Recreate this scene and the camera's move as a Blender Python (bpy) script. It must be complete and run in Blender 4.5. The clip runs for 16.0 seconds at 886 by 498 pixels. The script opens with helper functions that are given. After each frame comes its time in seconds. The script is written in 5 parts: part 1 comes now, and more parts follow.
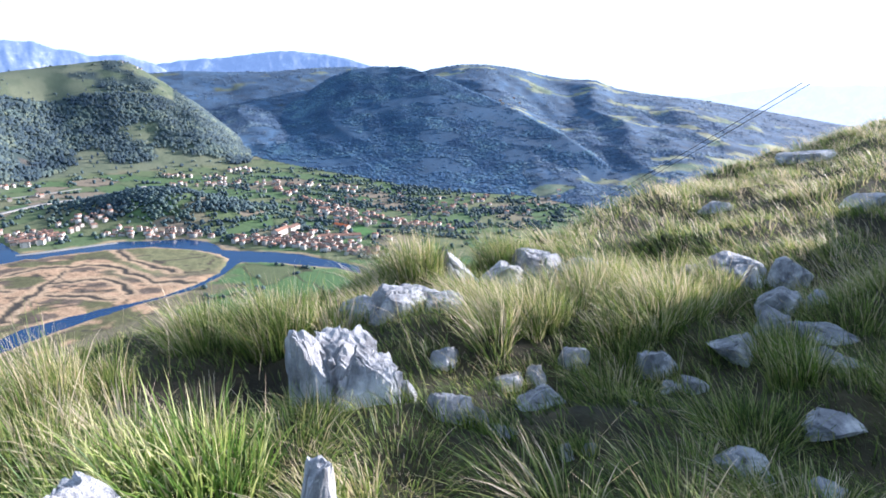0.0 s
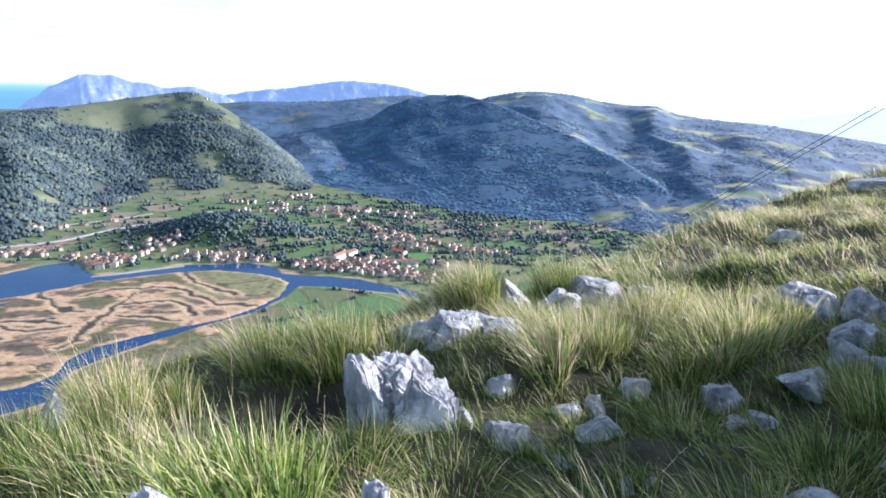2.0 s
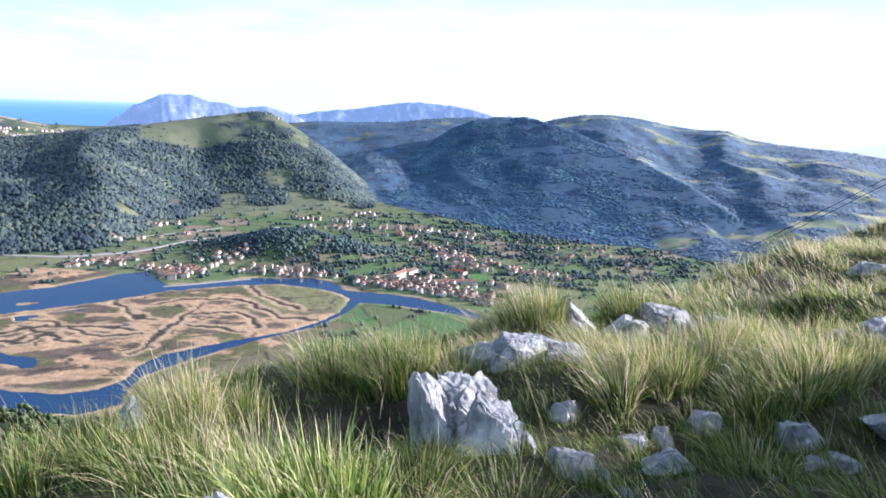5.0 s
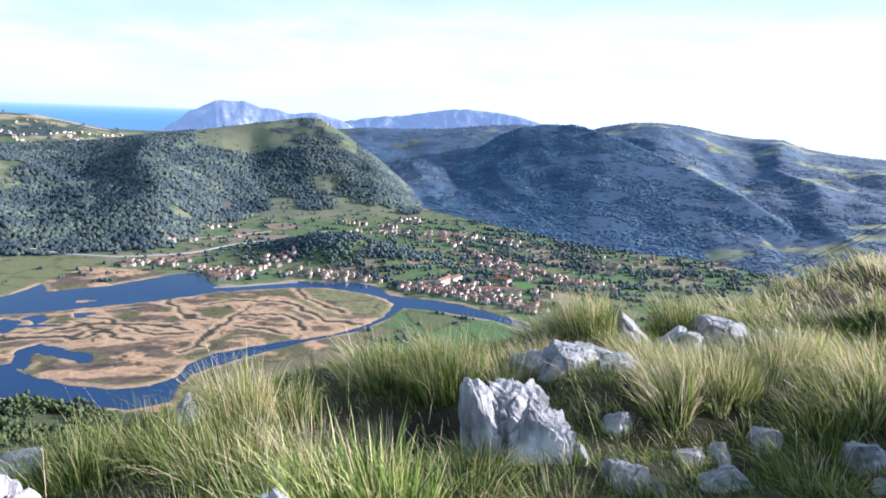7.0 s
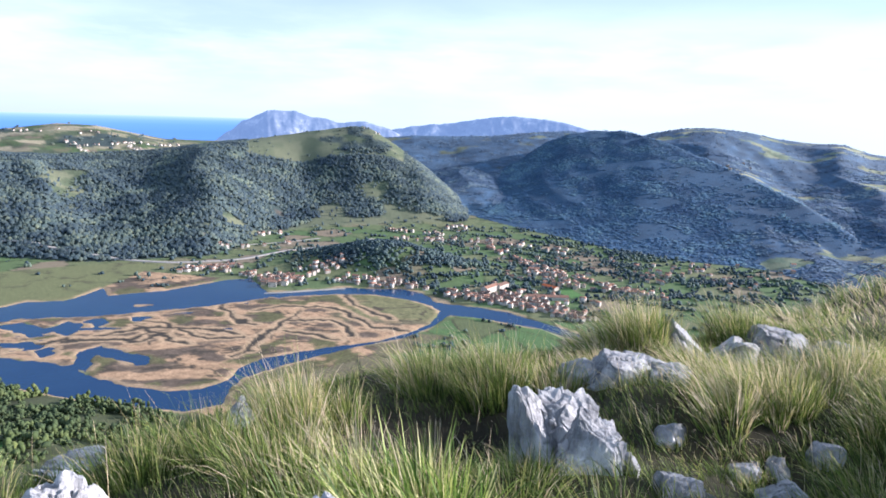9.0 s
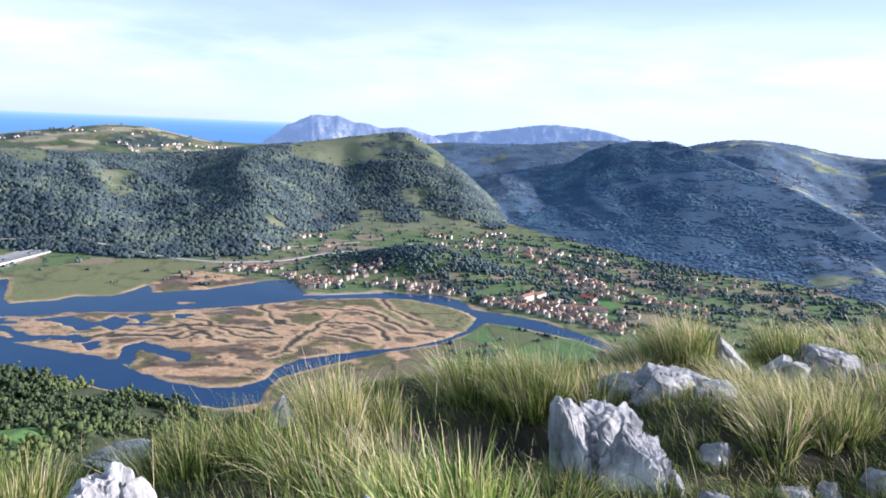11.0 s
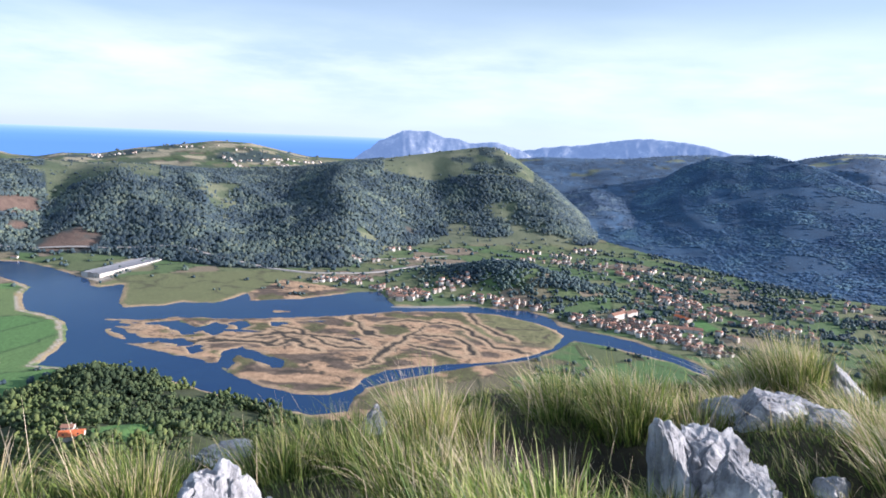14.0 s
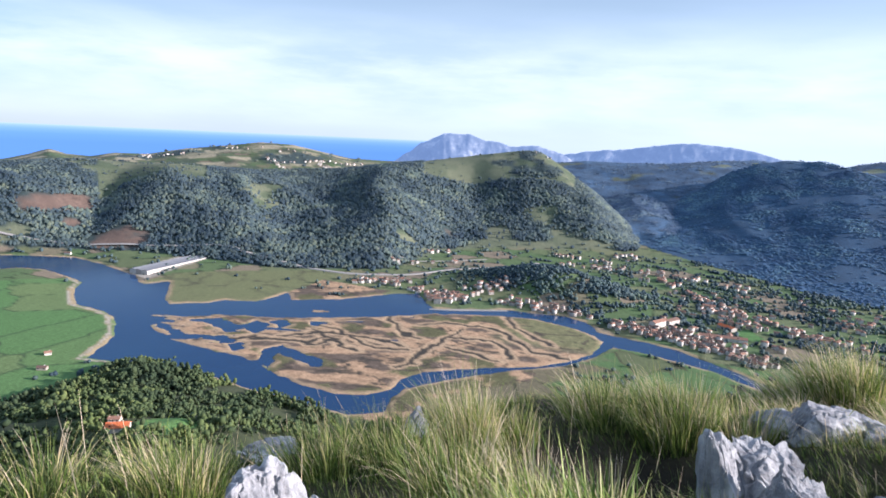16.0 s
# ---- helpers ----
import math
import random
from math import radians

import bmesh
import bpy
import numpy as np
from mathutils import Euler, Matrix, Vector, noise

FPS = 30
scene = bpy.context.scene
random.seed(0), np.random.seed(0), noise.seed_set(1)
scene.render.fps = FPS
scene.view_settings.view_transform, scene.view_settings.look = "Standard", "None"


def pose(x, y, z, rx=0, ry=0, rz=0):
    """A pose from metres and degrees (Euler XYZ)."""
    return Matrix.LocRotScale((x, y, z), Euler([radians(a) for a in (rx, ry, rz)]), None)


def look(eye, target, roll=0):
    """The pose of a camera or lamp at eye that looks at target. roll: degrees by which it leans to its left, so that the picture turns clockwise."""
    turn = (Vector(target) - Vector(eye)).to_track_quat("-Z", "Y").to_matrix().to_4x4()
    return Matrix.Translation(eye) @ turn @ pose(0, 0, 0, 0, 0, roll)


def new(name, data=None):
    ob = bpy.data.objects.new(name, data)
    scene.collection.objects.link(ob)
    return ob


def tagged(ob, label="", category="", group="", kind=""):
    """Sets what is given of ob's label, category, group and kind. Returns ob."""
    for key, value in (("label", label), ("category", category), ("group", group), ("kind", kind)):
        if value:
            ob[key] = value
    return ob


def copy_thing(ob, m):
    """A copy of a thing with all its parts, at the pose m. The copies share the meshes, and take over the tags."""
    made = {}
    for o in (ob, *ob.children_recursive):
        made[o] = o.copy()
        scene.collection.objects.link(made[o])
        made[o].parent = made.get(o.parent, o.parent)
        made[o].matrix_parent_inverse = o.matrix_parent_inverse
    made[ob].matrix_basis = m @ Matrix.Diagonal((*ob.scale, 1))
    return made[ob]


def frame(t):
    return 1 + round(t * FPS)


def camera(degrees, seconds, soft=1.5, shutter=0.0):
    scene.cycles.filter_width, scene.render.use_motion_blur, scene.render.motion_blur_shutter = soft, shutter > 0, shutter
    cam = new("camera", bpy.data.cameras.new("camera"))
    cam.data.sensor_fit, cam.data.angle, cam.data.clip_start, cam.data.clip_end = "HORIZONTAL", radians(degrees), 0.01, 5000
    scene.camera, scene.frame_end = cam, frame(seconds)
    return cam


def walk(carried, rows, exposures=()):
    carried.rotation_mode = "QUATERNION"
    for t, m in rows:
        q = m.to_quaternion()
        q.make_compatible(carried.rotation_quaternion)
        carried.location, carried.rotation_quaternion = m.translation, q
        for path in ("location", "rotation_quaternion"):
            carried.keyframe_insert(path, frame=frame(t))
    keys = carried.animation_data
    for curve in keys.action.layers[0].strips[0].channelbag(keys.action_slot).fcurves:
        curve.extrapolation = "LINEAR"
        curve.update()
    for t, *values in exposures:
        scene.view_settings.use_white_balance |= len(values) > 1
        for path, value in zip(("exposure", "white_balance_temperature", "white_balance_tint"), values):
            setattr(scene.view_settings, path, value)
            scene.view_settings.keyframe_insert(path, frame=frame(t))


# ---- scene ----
cam = camera(67.9, 16.0, soft=1.75)
PATH = [
    (0, (0.097, 0.029, 300.006), (15.53, 94.89, 272.39), 2.29),
    (0.5, (0.094, 0.025, 300.008), (13.9, 95.45, 273.48), 2.46),
    (1, (0.093, 0.021, 300.007), (10.88, 96.23, 274.96), 2.36),
    (1.5, (0.091, 0.017, 300.005), (8.54, 96.62, 275.58), 1.43),
    (2, (0.085, 0.018, 300.008), (7.08, 96.83, 275.97), 1.57),
    (2.5, (0.072, 0.02, 300.009), (5.73, 97.08, 276.61), 1.81),
    (3, (0.063, 0.027, 300.001), (4.15, 97.32, 277.24), 1.82),
    (3.5, (0.059, 0.02, 300.002), (2.58, 97.37, 277.25), 1.57),
    (4, (0.061, 0.006, 300.009), (1.12, 97.51, 277.81), 1.66),
    (6.5, (-0.001, 0.015, 299.999), (-7.45, 97.57, 279.31), 2.44),
    (7, (-0.006, 0.014, 299.995), (-9.03, 97.47, 279.49), 2.36),
    (7.5, (-0.007, 0.008, 299.999), (-10.47, 97.33, 279.54), 2.29),
    (8, (0.0, 0.0, 300.0), (-11.91, 97.19, 279.7), 1.94),
    (8.5, (-0.01, 0.003, 299.999), (-14.14, 96.99, 280.17), 1.82),
    (9, (-0.018, 0.003, 299.995), (-16.1, 96.72, 280.33), 1.74),
    (11.5, (-0.066, 0.007, 299.989), (-23.68, 95.36, 281.27), 2.92),
    (12, (-0.076, 0.008, 299.984), (-25.78, 94.85, 281.42), 2.86),
    (12.5, (-0.078, 0.006, 299.981), (-27.66, 94.41, 281.9), 2.46),
    (13, (-0.077, 0.001, 299.982), (-29.82, 93.8, 282.18), 2.60),
    (13.5, (-0.078, -0.01, 299.986), (-31.93, 93.15, 282.47), 2.53),
    (14, (-0.094, -0.017, 299.983), (-34.79, 92.17, 282.71), 2.33),
    (14.5, (-0.101, -0.024, 299.981), (-36.61, 91.48, 282.82), 2.01),
    (15, (-0.116, -0.023, 299.983), (-37.73, 91.02, 282.79), 2.35),
    (15.5, (-0.127, -0.021, 299.984), (-38.77, 90.61, 282.89), 2.53),
    (16, (-0.135, -0.022, 299.978), (-40.31, 89.95, 282.89), 2.68),
]
walk(cam, [(t, look(eye, target, roll)) for t, eye, target, roll in PATH], exposures=[(0, 1.7, 5050, 19), (8, 1.47, 5180, 20), (16, 1.24, 5250, 21)])

# ---- light ----
SUN_AZ, SUN_EL = 73.0, 17.0        # degrees to the right of +y, and above the horizon
sun = new("sun", bpy.data.lights.new("sun", "SUN"))
sun.data.energy, sun.data.angle, sun.data.color = 5.0, radians(0.55), (1.0, 0.82, 0.6)
sun_way = Vector((math.sin(radians(SUN_AZ)) * math.cos(radians(SUN_EL)), math.cos(radians(SUN_AZ)) * math.cos(radians(SUN_EL)), math.sin(radians(SUN_EL))))
sun.matrix_world = look(sun_way * 500 + Vector((0, 0, 300)), (0, 0, 300))

world = bpy.data.worlds.new("sky")
scene.world = world
world.use_nodes = True
wn, wl = world.node_tree.nodes, world.node_tree.links
wn.clear()
w_out, w_bg, w_sky = wn.new("ShaderNodeOutputWorld"), wn.new("ShaderNodeBackground"), wn.new("ShaderNodeTexSky")
w_sky.sky_type, w_sky.sun_disc = "NISHITA", False
w_sky.sun_elevation, w_sky.sun_rotation = radians(SUN_EL), radians(SUN_AZ)
w_sky.altitude, w_sky.air_density, w_sky.dust_density, w_sky.ozone_density = 300, 1.0, 0.4, 0.0
w_tc, w_map, w_noise, w_ramp, w_sep, w_low, w_mul, w_mix = (wn.new("ShaderNode" + n) for n in ("TexCoord", "Mapping", "TexNoise", "ValToRGB", "SeparateXYZ", "ValToRGB", "Math", "MixRGB"))
# bright thin cloud: a veil over the horizon that opens upward, with drifting streaks
w_map.inputs["Scale"].default_value = (2.0, 2.0, 11.0)
w_noise.inputs["Scale"].default_value, w_noise.inputs["Detail"].default_value, w_noise.inputs["Roughness"].default_value = 1.2, 6.0, 0.5
w_ramp.color_ramp.elements[0].position, w_ramp.color_ramp.elements[1].position = 0.3, 0.75
w_ramp.color_ramp.elements[0].color = (0.74, 0.74, 0.74, 1)
for el, (p, c) in zip([w_low.color_ramp.elements[0], w_low.color_ramp.elements[1], w_low.color_ramp.elements.new(0.13), w_low.color_ramp.elements.new(0.3)], ((0.0, 1.0), (1.0, 0.02), (0.13, 0.74), (0.27, 0.14))):
    el.position, el.color = p, (c, c, c, 1)
w_dot, w_near, w_far = wn.new("ShaderNodeVectorMath"), wn.new("ShaderNodeMapRange"), wn.new("ShaderNodeMath")
w_dot.operation, w_dot.inputs[1].default_value = "DOT_PRODUCT", tuple(sun_way)
for key, value in (("From Min", -1.0), ("From Max", 0.25), ("To Min", 0.42), ("To Max", 1.0)):
    w_near.inputs[key].default_value = value
w_far.operation = w_mul.operation = "MULTIPLY"
w_mix.inputs[2].default_value = (9.8, 10.7, 10.7, 1)
w_bg.inputs["Strength"].default_value = 0.043
wl.new(w_tc.outputs["Generated"], w_map.inputs["Vector"])
wl.new(w_tc.outputs["Generated"], w_sep.inputs["Vector"])
wl.new(w_map.outputs["Vector"], w_noise.inputs["Vector"])
wl.new(w_noise.outputs["Fac"], w_ramp.inputs["Fac"])
wl.new(w_sep.outputs["Z"], w_low.inputs["Fac"])
wl.new(w_ramp.outputs["Color"], w_mul.inputs[0])
wl.new(w_low.outputs["Color"], w_mul.inputs[1])
wl.new(w_tc.outputs["Generated"], w_dot.inputs[0])
wl.new(w_dot.outputs["Value"], w_near.inputs["Value"])
wl.new(w_mul.outputs["Value"], w_far.inputs[0])
wl.new(w_near.outputs["Result"], w_far.inputs[1])
wl.new(w_far.outputs["Value"], w_mix.inputs[0])
w_tone = wn.new("ShaderNodeMixRGB")
w_tone.blend_type, w_tone.inputs[0].default_value, w_tone.inputs[2].default_value = "MULTIPLY", 1.0, (0.86, 1.02, 1.0, 1)
wl.new(w_sky.outputs["Color"], w_tone.inputs[1])
wl.new(w_tone.outputs["Color"], w_mix.inputs[1])
# a bank of low white cloud over the sea
w_bank, w_cloud, w_band, w_sum, w_mix2 = (wn.new("ShaderNode" + n) for n in ("TexNoise", "ValToRGB", "ValToRGB", "Math", "MixRGB"))
w_map2 = wn.new("ShaderNodeMapping")
w_map2.inputs["Scale"].default_value = (3.0, 3.0, 15.0)
w_bank.inputs["Scale"].default_value, w_bank.inputs["Detail"].default_value, w_bank.inputs["Roughness"].default_value = 1.7, 8.0, 0.55
for ramp, stops in ((w_cloud, ((0.36, 0.1), (0.64, 0.85))), (w_band, ((0.0, 0.1), (0.04, 0.7), (0.09, 1.0), (0.13, 0.35), (0.17, 0.0)))):
    while len(ramp.color_ramp.elements) < len(stops):
        ramp.color_ramp.elements.new(0.5)
    for el, (p, c) in zip(ramp.color_ramp.elements, stops):
        el.position, el.color = p, (c, c, c, 1)
w_sum.operation = "MULTIPLY"
w_mix2.inputs[2].default_value = (11.4, 11.6, 11.6, 1)
wl.new(w_tc.outputs["Generated"], w_map2.inputs["Vector"])
wl.new(w_map2.outputs["Vector"], w_bank.inputs["Vector"])
wl.new(w_bank.outputs["Fac"], w_cloud.inputs["Fac"])
wl.new(w_sep.outputs["Z"], w_band.inputs["Fac"])
wl.new(w_cloud.outputs["Color"], w_sum.inputs[0])
wl.new(w_band.outputs["Color"], w_sum.inputs[1])
wl.new(w_sum.outputs["Value"], w_mix2.inputs[0])
wl.new(w_mix.outputs["Color"], w_mix2.inputs[1])
wl.new(w_mix2.outputs["Color"], w_bg.inputs["Color"])
wl.new(w_bg.outputs["Background"], w_out.inputs["Surface"])


# ---- materials ----
class Mat:
    """A node material in the making."""

    def __init__(self, name, rough=0.8, metal=0.0):
        self.m = bpy.data.materials.new(name)
        self.m.use_nodes = True
        self.n, self.l = self.m.node_tree.nodes, self.m.node_tree.links
        self.b = self.n["Principled BSDF"]
        self.b.inputs["Roughness"].default_value, self.b.inputs["Metallic"].default_value = rough, metal
        self.b.inputs["Specular IOR Level"].default_value = 0.3

    def node(self, kind, **values):
        nd = self.n.new("ShaderNode" + kind)
        for key, value in values.items():
            nd.inputs[key].default_value = value
        return nd

    def noise(self, scale, detail=4.0, rough=0.55, stretch=None):
        nd = self.node("TexNoise", Scale=scale, Detail=detail, Roughness=rough)
        tc = self.n.new("ShaderNodeTexCoord")
        src = tc.outputs["Object"]
        if stretch:
            mp = self.node("Mapping", Scale=stretch)
            self.l.new(src, mp.inputs["Vector"])
            src = mp.outputs["Vector"]
        self.l.new(src, nd.inputs["Vector"])
        return nd.outputs["Fac"]

    def ramp(self, fac, stops):
        nd = self.n.new("ShaderNodeValToRGB")
        e = nd.color_ramp.elements
        while len(e) < len(stops):
            e.new(0.5)
        for el, (p, c) in zip(e, stops):
            el.position, el.color = p, (*c, 1)
        self.l.new(fac, nd.inputs["Fac"])
        return nd.outputs["Color"]

    def mix(self, kind, fac, a, b):
        nd = self.n.new("ShaderNodeMixRGB")
        nd.blend_type = kind
        for sock, v in zip(nd.inputs, (fac, a, b)):
            if isinstance(v, (int, float)):
                sock.default_value = v
            elif isinstance(v, tuple):
                sock.default_value = (*v, 1)
            else:
                self.l.new(v, sock)
        return nd.outputs["Color"]

    def color(self, src):
        if isinstance(src, tuple):
            self.b.inputs["Base Color"].default_value = (*src, 1)
        else:
            self.l.new(src, self.b.inputs["Base Color"])
        return self

    def bump(self, fac, strength, distance):
        nd = self.node("Bump", Strength=strength, Distance=distance)
        self.l.new(fac, nd.inputs["Height"])
        self.l.new(nd.outputs["Normal"], self.b.inputs["Normal"])
        return self

    def island(self):
        return self.n.new("ShaderNodeNewGeometry").outputs["Random Per Island"]

    def random(self):
        return self.n.new("ShaderNodeObjectInfo").outputs["Random"]

    def attribute(self, name):
        nd = self.n.new("ShaderNodeAttribute")
        nd.attribute_name = name
        return nd.outputs["Color"] if name == "cover" else nd.outputs["Fac"]

    def translucent(self, amount, src):
        tr, mx = self.n.new("ShaderNodeBsdfTranslucent"), self.n.new("ShaderNodeMixShader")
        mx.inputs["Fac"].default_value = amount
        self.l.new(src, tr.inputs["Color"])
        self.l.new(self.b.outputs["BSDF"], mx.inputs[1])
        self.l.new(tr.outputs["BSDF"], mx.inputs[2])
        self.l.new(mx.outputs["Shader"], self.n["Material Output"].inputs["Surface"])
        return self


def make_materials():
    m = {}
    g = Mat("ground_cover", 0.95)
    fine = g.ramp(g.noise(0.35, 6, 0.65), [(0.3, (0.6, 0.6, 0.6)), (0.7, (1.3, 1.3, 1.3))])
    close = g.ramp(g.noise(9.0, 5, 0.7), [(0.3, (0.55, 0.55, 0.55)), (0.7, (1.35, 1.35, 1.35))])
    g.color(g.mix("MULTIPLY", 1.0, g.mix("MULTIPLY", 1.0, g.attribute("cover"), fine), close))
    g.bump(g.noise(14.0, 5, 0.7), 0.6, 0.04)
    m["ground"] = g.m

    w = Mat("river_water", 0.12)
    w.b.inputs["IOR"].default_value = 1.33
    w.b.inputs["Specular IOR Level"].default_value = 0.5
    w.color(w.ramp(w.noise(0.006, 3), [(0.35, (0.008, 0.032, 0.1)), (0.65, (0.014, 0.044, 0.11))]))
    w.bump(w.noise(0.25, 3, 0.6), 0.25, 0.3)
    m["water"] = w.m

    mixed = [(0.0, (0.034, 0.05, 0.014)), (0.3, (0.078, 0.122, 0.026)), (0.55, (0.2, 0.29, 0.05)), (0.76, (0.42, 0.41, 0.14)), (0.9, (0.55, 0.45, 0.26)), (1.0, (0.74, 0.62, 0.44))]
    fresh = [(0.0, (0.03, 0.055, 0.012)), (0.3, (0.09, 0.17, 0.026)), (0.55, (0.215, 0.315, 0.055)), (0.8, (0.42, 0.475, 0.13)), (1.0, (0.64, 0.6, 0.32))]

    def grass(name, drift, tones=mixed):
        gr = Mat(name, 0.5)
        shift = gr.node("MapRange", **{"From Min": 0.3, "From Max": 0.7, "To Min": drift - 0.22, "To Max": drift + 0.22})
        # straw towards the tip; roots also darkened, for the shade inside clumps
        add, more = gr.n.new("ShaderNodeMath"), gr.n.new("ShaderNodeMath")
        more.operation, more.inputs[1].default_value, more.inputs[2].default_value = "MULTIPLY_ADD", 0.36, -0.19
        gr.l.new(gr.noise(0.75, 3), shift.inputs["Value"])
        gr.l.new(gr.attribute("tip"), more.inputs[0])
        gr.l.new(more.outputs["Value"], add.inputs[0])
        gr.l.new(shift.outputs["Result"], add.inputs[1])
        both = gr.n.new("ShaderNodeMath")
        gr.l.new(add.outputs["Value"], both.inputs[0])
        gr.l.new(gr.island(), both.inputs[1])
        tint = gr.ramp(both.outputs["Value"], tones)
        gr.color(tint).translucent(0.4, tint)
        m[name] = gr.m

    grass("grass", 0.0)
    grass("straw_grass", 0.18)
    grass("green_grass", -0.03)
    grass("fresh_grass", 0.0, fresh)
    # olive turf, darkened further for the shade between clumps
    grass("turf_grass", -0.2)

    r = Mat("limestone", 0.85)
    base = r.ramp(r.noise(3.0, 8, 0.6), [(0.3, (0.19, 0.2, 0.225)), (0.5, (0.36, 0.37, 0.39)), (0.7, (0.61, 0.605, 0.6))])
    streak = r.ramp(r.noise(9.0, 7, 0.65, (1, 1, 0.2)), [(0.38, (0.3, 0.3, 0.33)), (0.5, (1, 1, 1))])
    base = r.mix("MULTIPLY", 0.6, base, streak)
    base = r.mix("MULTIPLY", 0.5, base, r.ramp(r.noise(3.3, 9, 0.75), [(0.4, (0.4, 0.4, 0.42)), (0.55, (1.1, 1.1, 1.1))]))
    r.color(r.mix("MIX", r.ramp(r.noise(30.0, 5, 0.75), [(0.58, (0, 0, 0)), (0.7, (0.6, 0.6, 0.6))]), base, (0.55, 0.545, 0.525)))
    r.bump(r.noise(20.0, 9, 0.7, (1, 1, 0.5)), 0.7, 0.035)
    m["rock"] = r.m

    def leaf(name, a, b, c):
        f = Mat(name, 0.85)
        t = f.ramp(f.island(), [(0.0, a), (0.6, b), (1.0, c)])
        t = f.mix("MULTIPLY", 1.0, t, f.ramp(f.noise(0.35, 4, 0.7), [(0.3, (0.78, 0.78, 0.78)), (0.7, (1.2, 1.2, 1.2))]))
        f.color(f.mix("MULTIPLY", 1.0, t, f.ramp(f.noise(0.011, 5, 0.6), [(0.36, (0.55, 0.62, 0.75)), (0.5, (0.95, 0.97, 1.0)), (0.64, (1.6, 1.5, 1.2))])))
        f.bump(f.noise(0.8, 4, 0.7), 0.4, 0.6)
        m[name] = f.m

    # distance haze put into base colour: all but the near leaves are blued
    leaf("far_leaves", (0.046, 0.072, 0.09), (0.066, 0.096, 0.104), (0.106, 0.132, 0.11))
    leaf("hazed_leaves", (0.052, 0.116, 0.215), (0.066, 0.132, 0.23), (0.095, 0.168, 0.235))
    leaf("pale_hazed_leaves", (0.085, 0.138, 0.225), (0.102, 0.156, 0.24), (0.135, 0.185, 0.24))
    leaf("valley_leaves", (0.038, 0.064, 0.078), (0.05, 0.08, 0.086), (0.07, 0.1, 0.084))
    leaf("near_leaves", (0.036, 0.056, 0.022), (0.054, 0.08, 0.03), (0.082, 0.106, 0.04))

    def plain(name, a, b, rough=0.85, scale=1.2):
        f = Mat(name, rough)
        f.color(f.mix("MULTIPLY", 1.0, f.ramp(f.random(), [(0.0, a), (1.0, b)]), f.ramp(f.noise(scale, 5), [(0.3, (0.75, 0.75, 0.75)), (0.7, (1.1, 1.1, 1.1))])))
        m[name] = f.m

    plain("render_wall", (0.34, 0.3, 0.26), (0.64, 0.62, 0.58))
    for name, a, b in (("mixed_wall", (0.28, 0.25, 0.22), (0.62, 0.6, 0.56)), ("mixed_tile", (0.12, 0.085, 0.07), (0.27, 0.15, 0.105))):
        f = Mat(name, 0.85)
        f.color(f.mix("MULTIPLY", 1.0, f.ramp(f.island(), [(0.0, a), (0.7, b)]), f.ramp(f.noise(0.8, 4), [(0.3, (0.8, 0.8, 0.8)), (0.7, (1.08, 1.08, 1.08))])))
        m[name] = f.m
    plain("roof_tile", (0.13, 0.09, 0.075), (0.29, 0.16, 0.11))
    plain("orange_tile", (0.5, 0.14, 0.05), (0.53, 0.15, 0.055))
    plain("pane", (0.04, 0.05, 0.06), (0.08, 0.09, 0.1), 0.2)
    plain("metal_roof", (0.13, 0.14, 0.16), (0.22, 0.23, 0.25), 0.6, 0.2)
    plain("road_surface", (0.3, 0.29, 0.27), (0.36, 0.34, 0.32), 0.9, 0.3)
    plain("wire", (0.03, 0.03, 0.035), (0.04, 0.04, 0.045), 0.6)

    # haze put into emission: the far mountains glow pale blue
    d = Mat("distant_stone_haze", 1.0)
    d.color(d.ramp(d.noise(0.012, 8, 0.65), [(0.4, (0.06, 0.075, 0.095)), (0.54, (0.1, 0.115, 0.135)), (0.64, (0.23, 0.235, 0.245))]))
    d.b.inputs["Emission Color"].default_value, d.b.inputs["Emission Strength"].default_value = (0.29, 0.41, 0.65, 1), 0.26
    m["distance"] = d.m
    # thicker haze, so the ridge up the valley glows nearly white
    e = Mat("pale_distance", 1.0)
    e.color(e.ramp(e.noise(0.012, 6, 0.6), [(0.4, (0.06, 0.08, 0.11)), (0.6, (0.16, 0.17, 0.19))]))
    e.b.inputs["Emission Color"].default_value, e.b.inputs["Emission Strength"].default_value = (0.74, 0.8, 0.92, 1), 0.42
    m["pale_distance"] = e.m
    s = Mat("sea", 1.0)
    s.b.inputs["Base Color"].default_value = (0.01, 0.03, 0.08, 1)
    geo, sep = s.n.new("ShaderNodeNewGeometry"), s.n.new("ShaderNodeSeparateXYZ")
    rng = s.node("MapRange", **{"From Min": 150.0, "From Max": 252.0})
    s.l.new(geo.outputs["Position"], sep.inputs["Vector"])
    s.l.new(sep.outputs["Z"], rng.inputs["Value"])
    # emission stands in for haze: the sea glows paler towards the horizon
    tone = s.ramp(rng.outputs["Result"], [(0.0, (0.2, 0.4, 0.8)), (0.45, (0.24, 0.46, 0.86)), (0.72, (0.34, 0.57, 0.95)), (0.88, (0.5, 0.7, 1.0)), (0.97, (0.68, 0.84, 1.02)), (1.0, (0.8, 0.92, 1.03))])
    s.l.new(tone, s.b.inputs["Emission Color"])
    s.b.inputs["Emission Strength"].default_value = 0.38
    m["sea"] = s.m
    return m


MAT = make_materials()

# ---- shape of the land ----
EYE_Z = 300.0


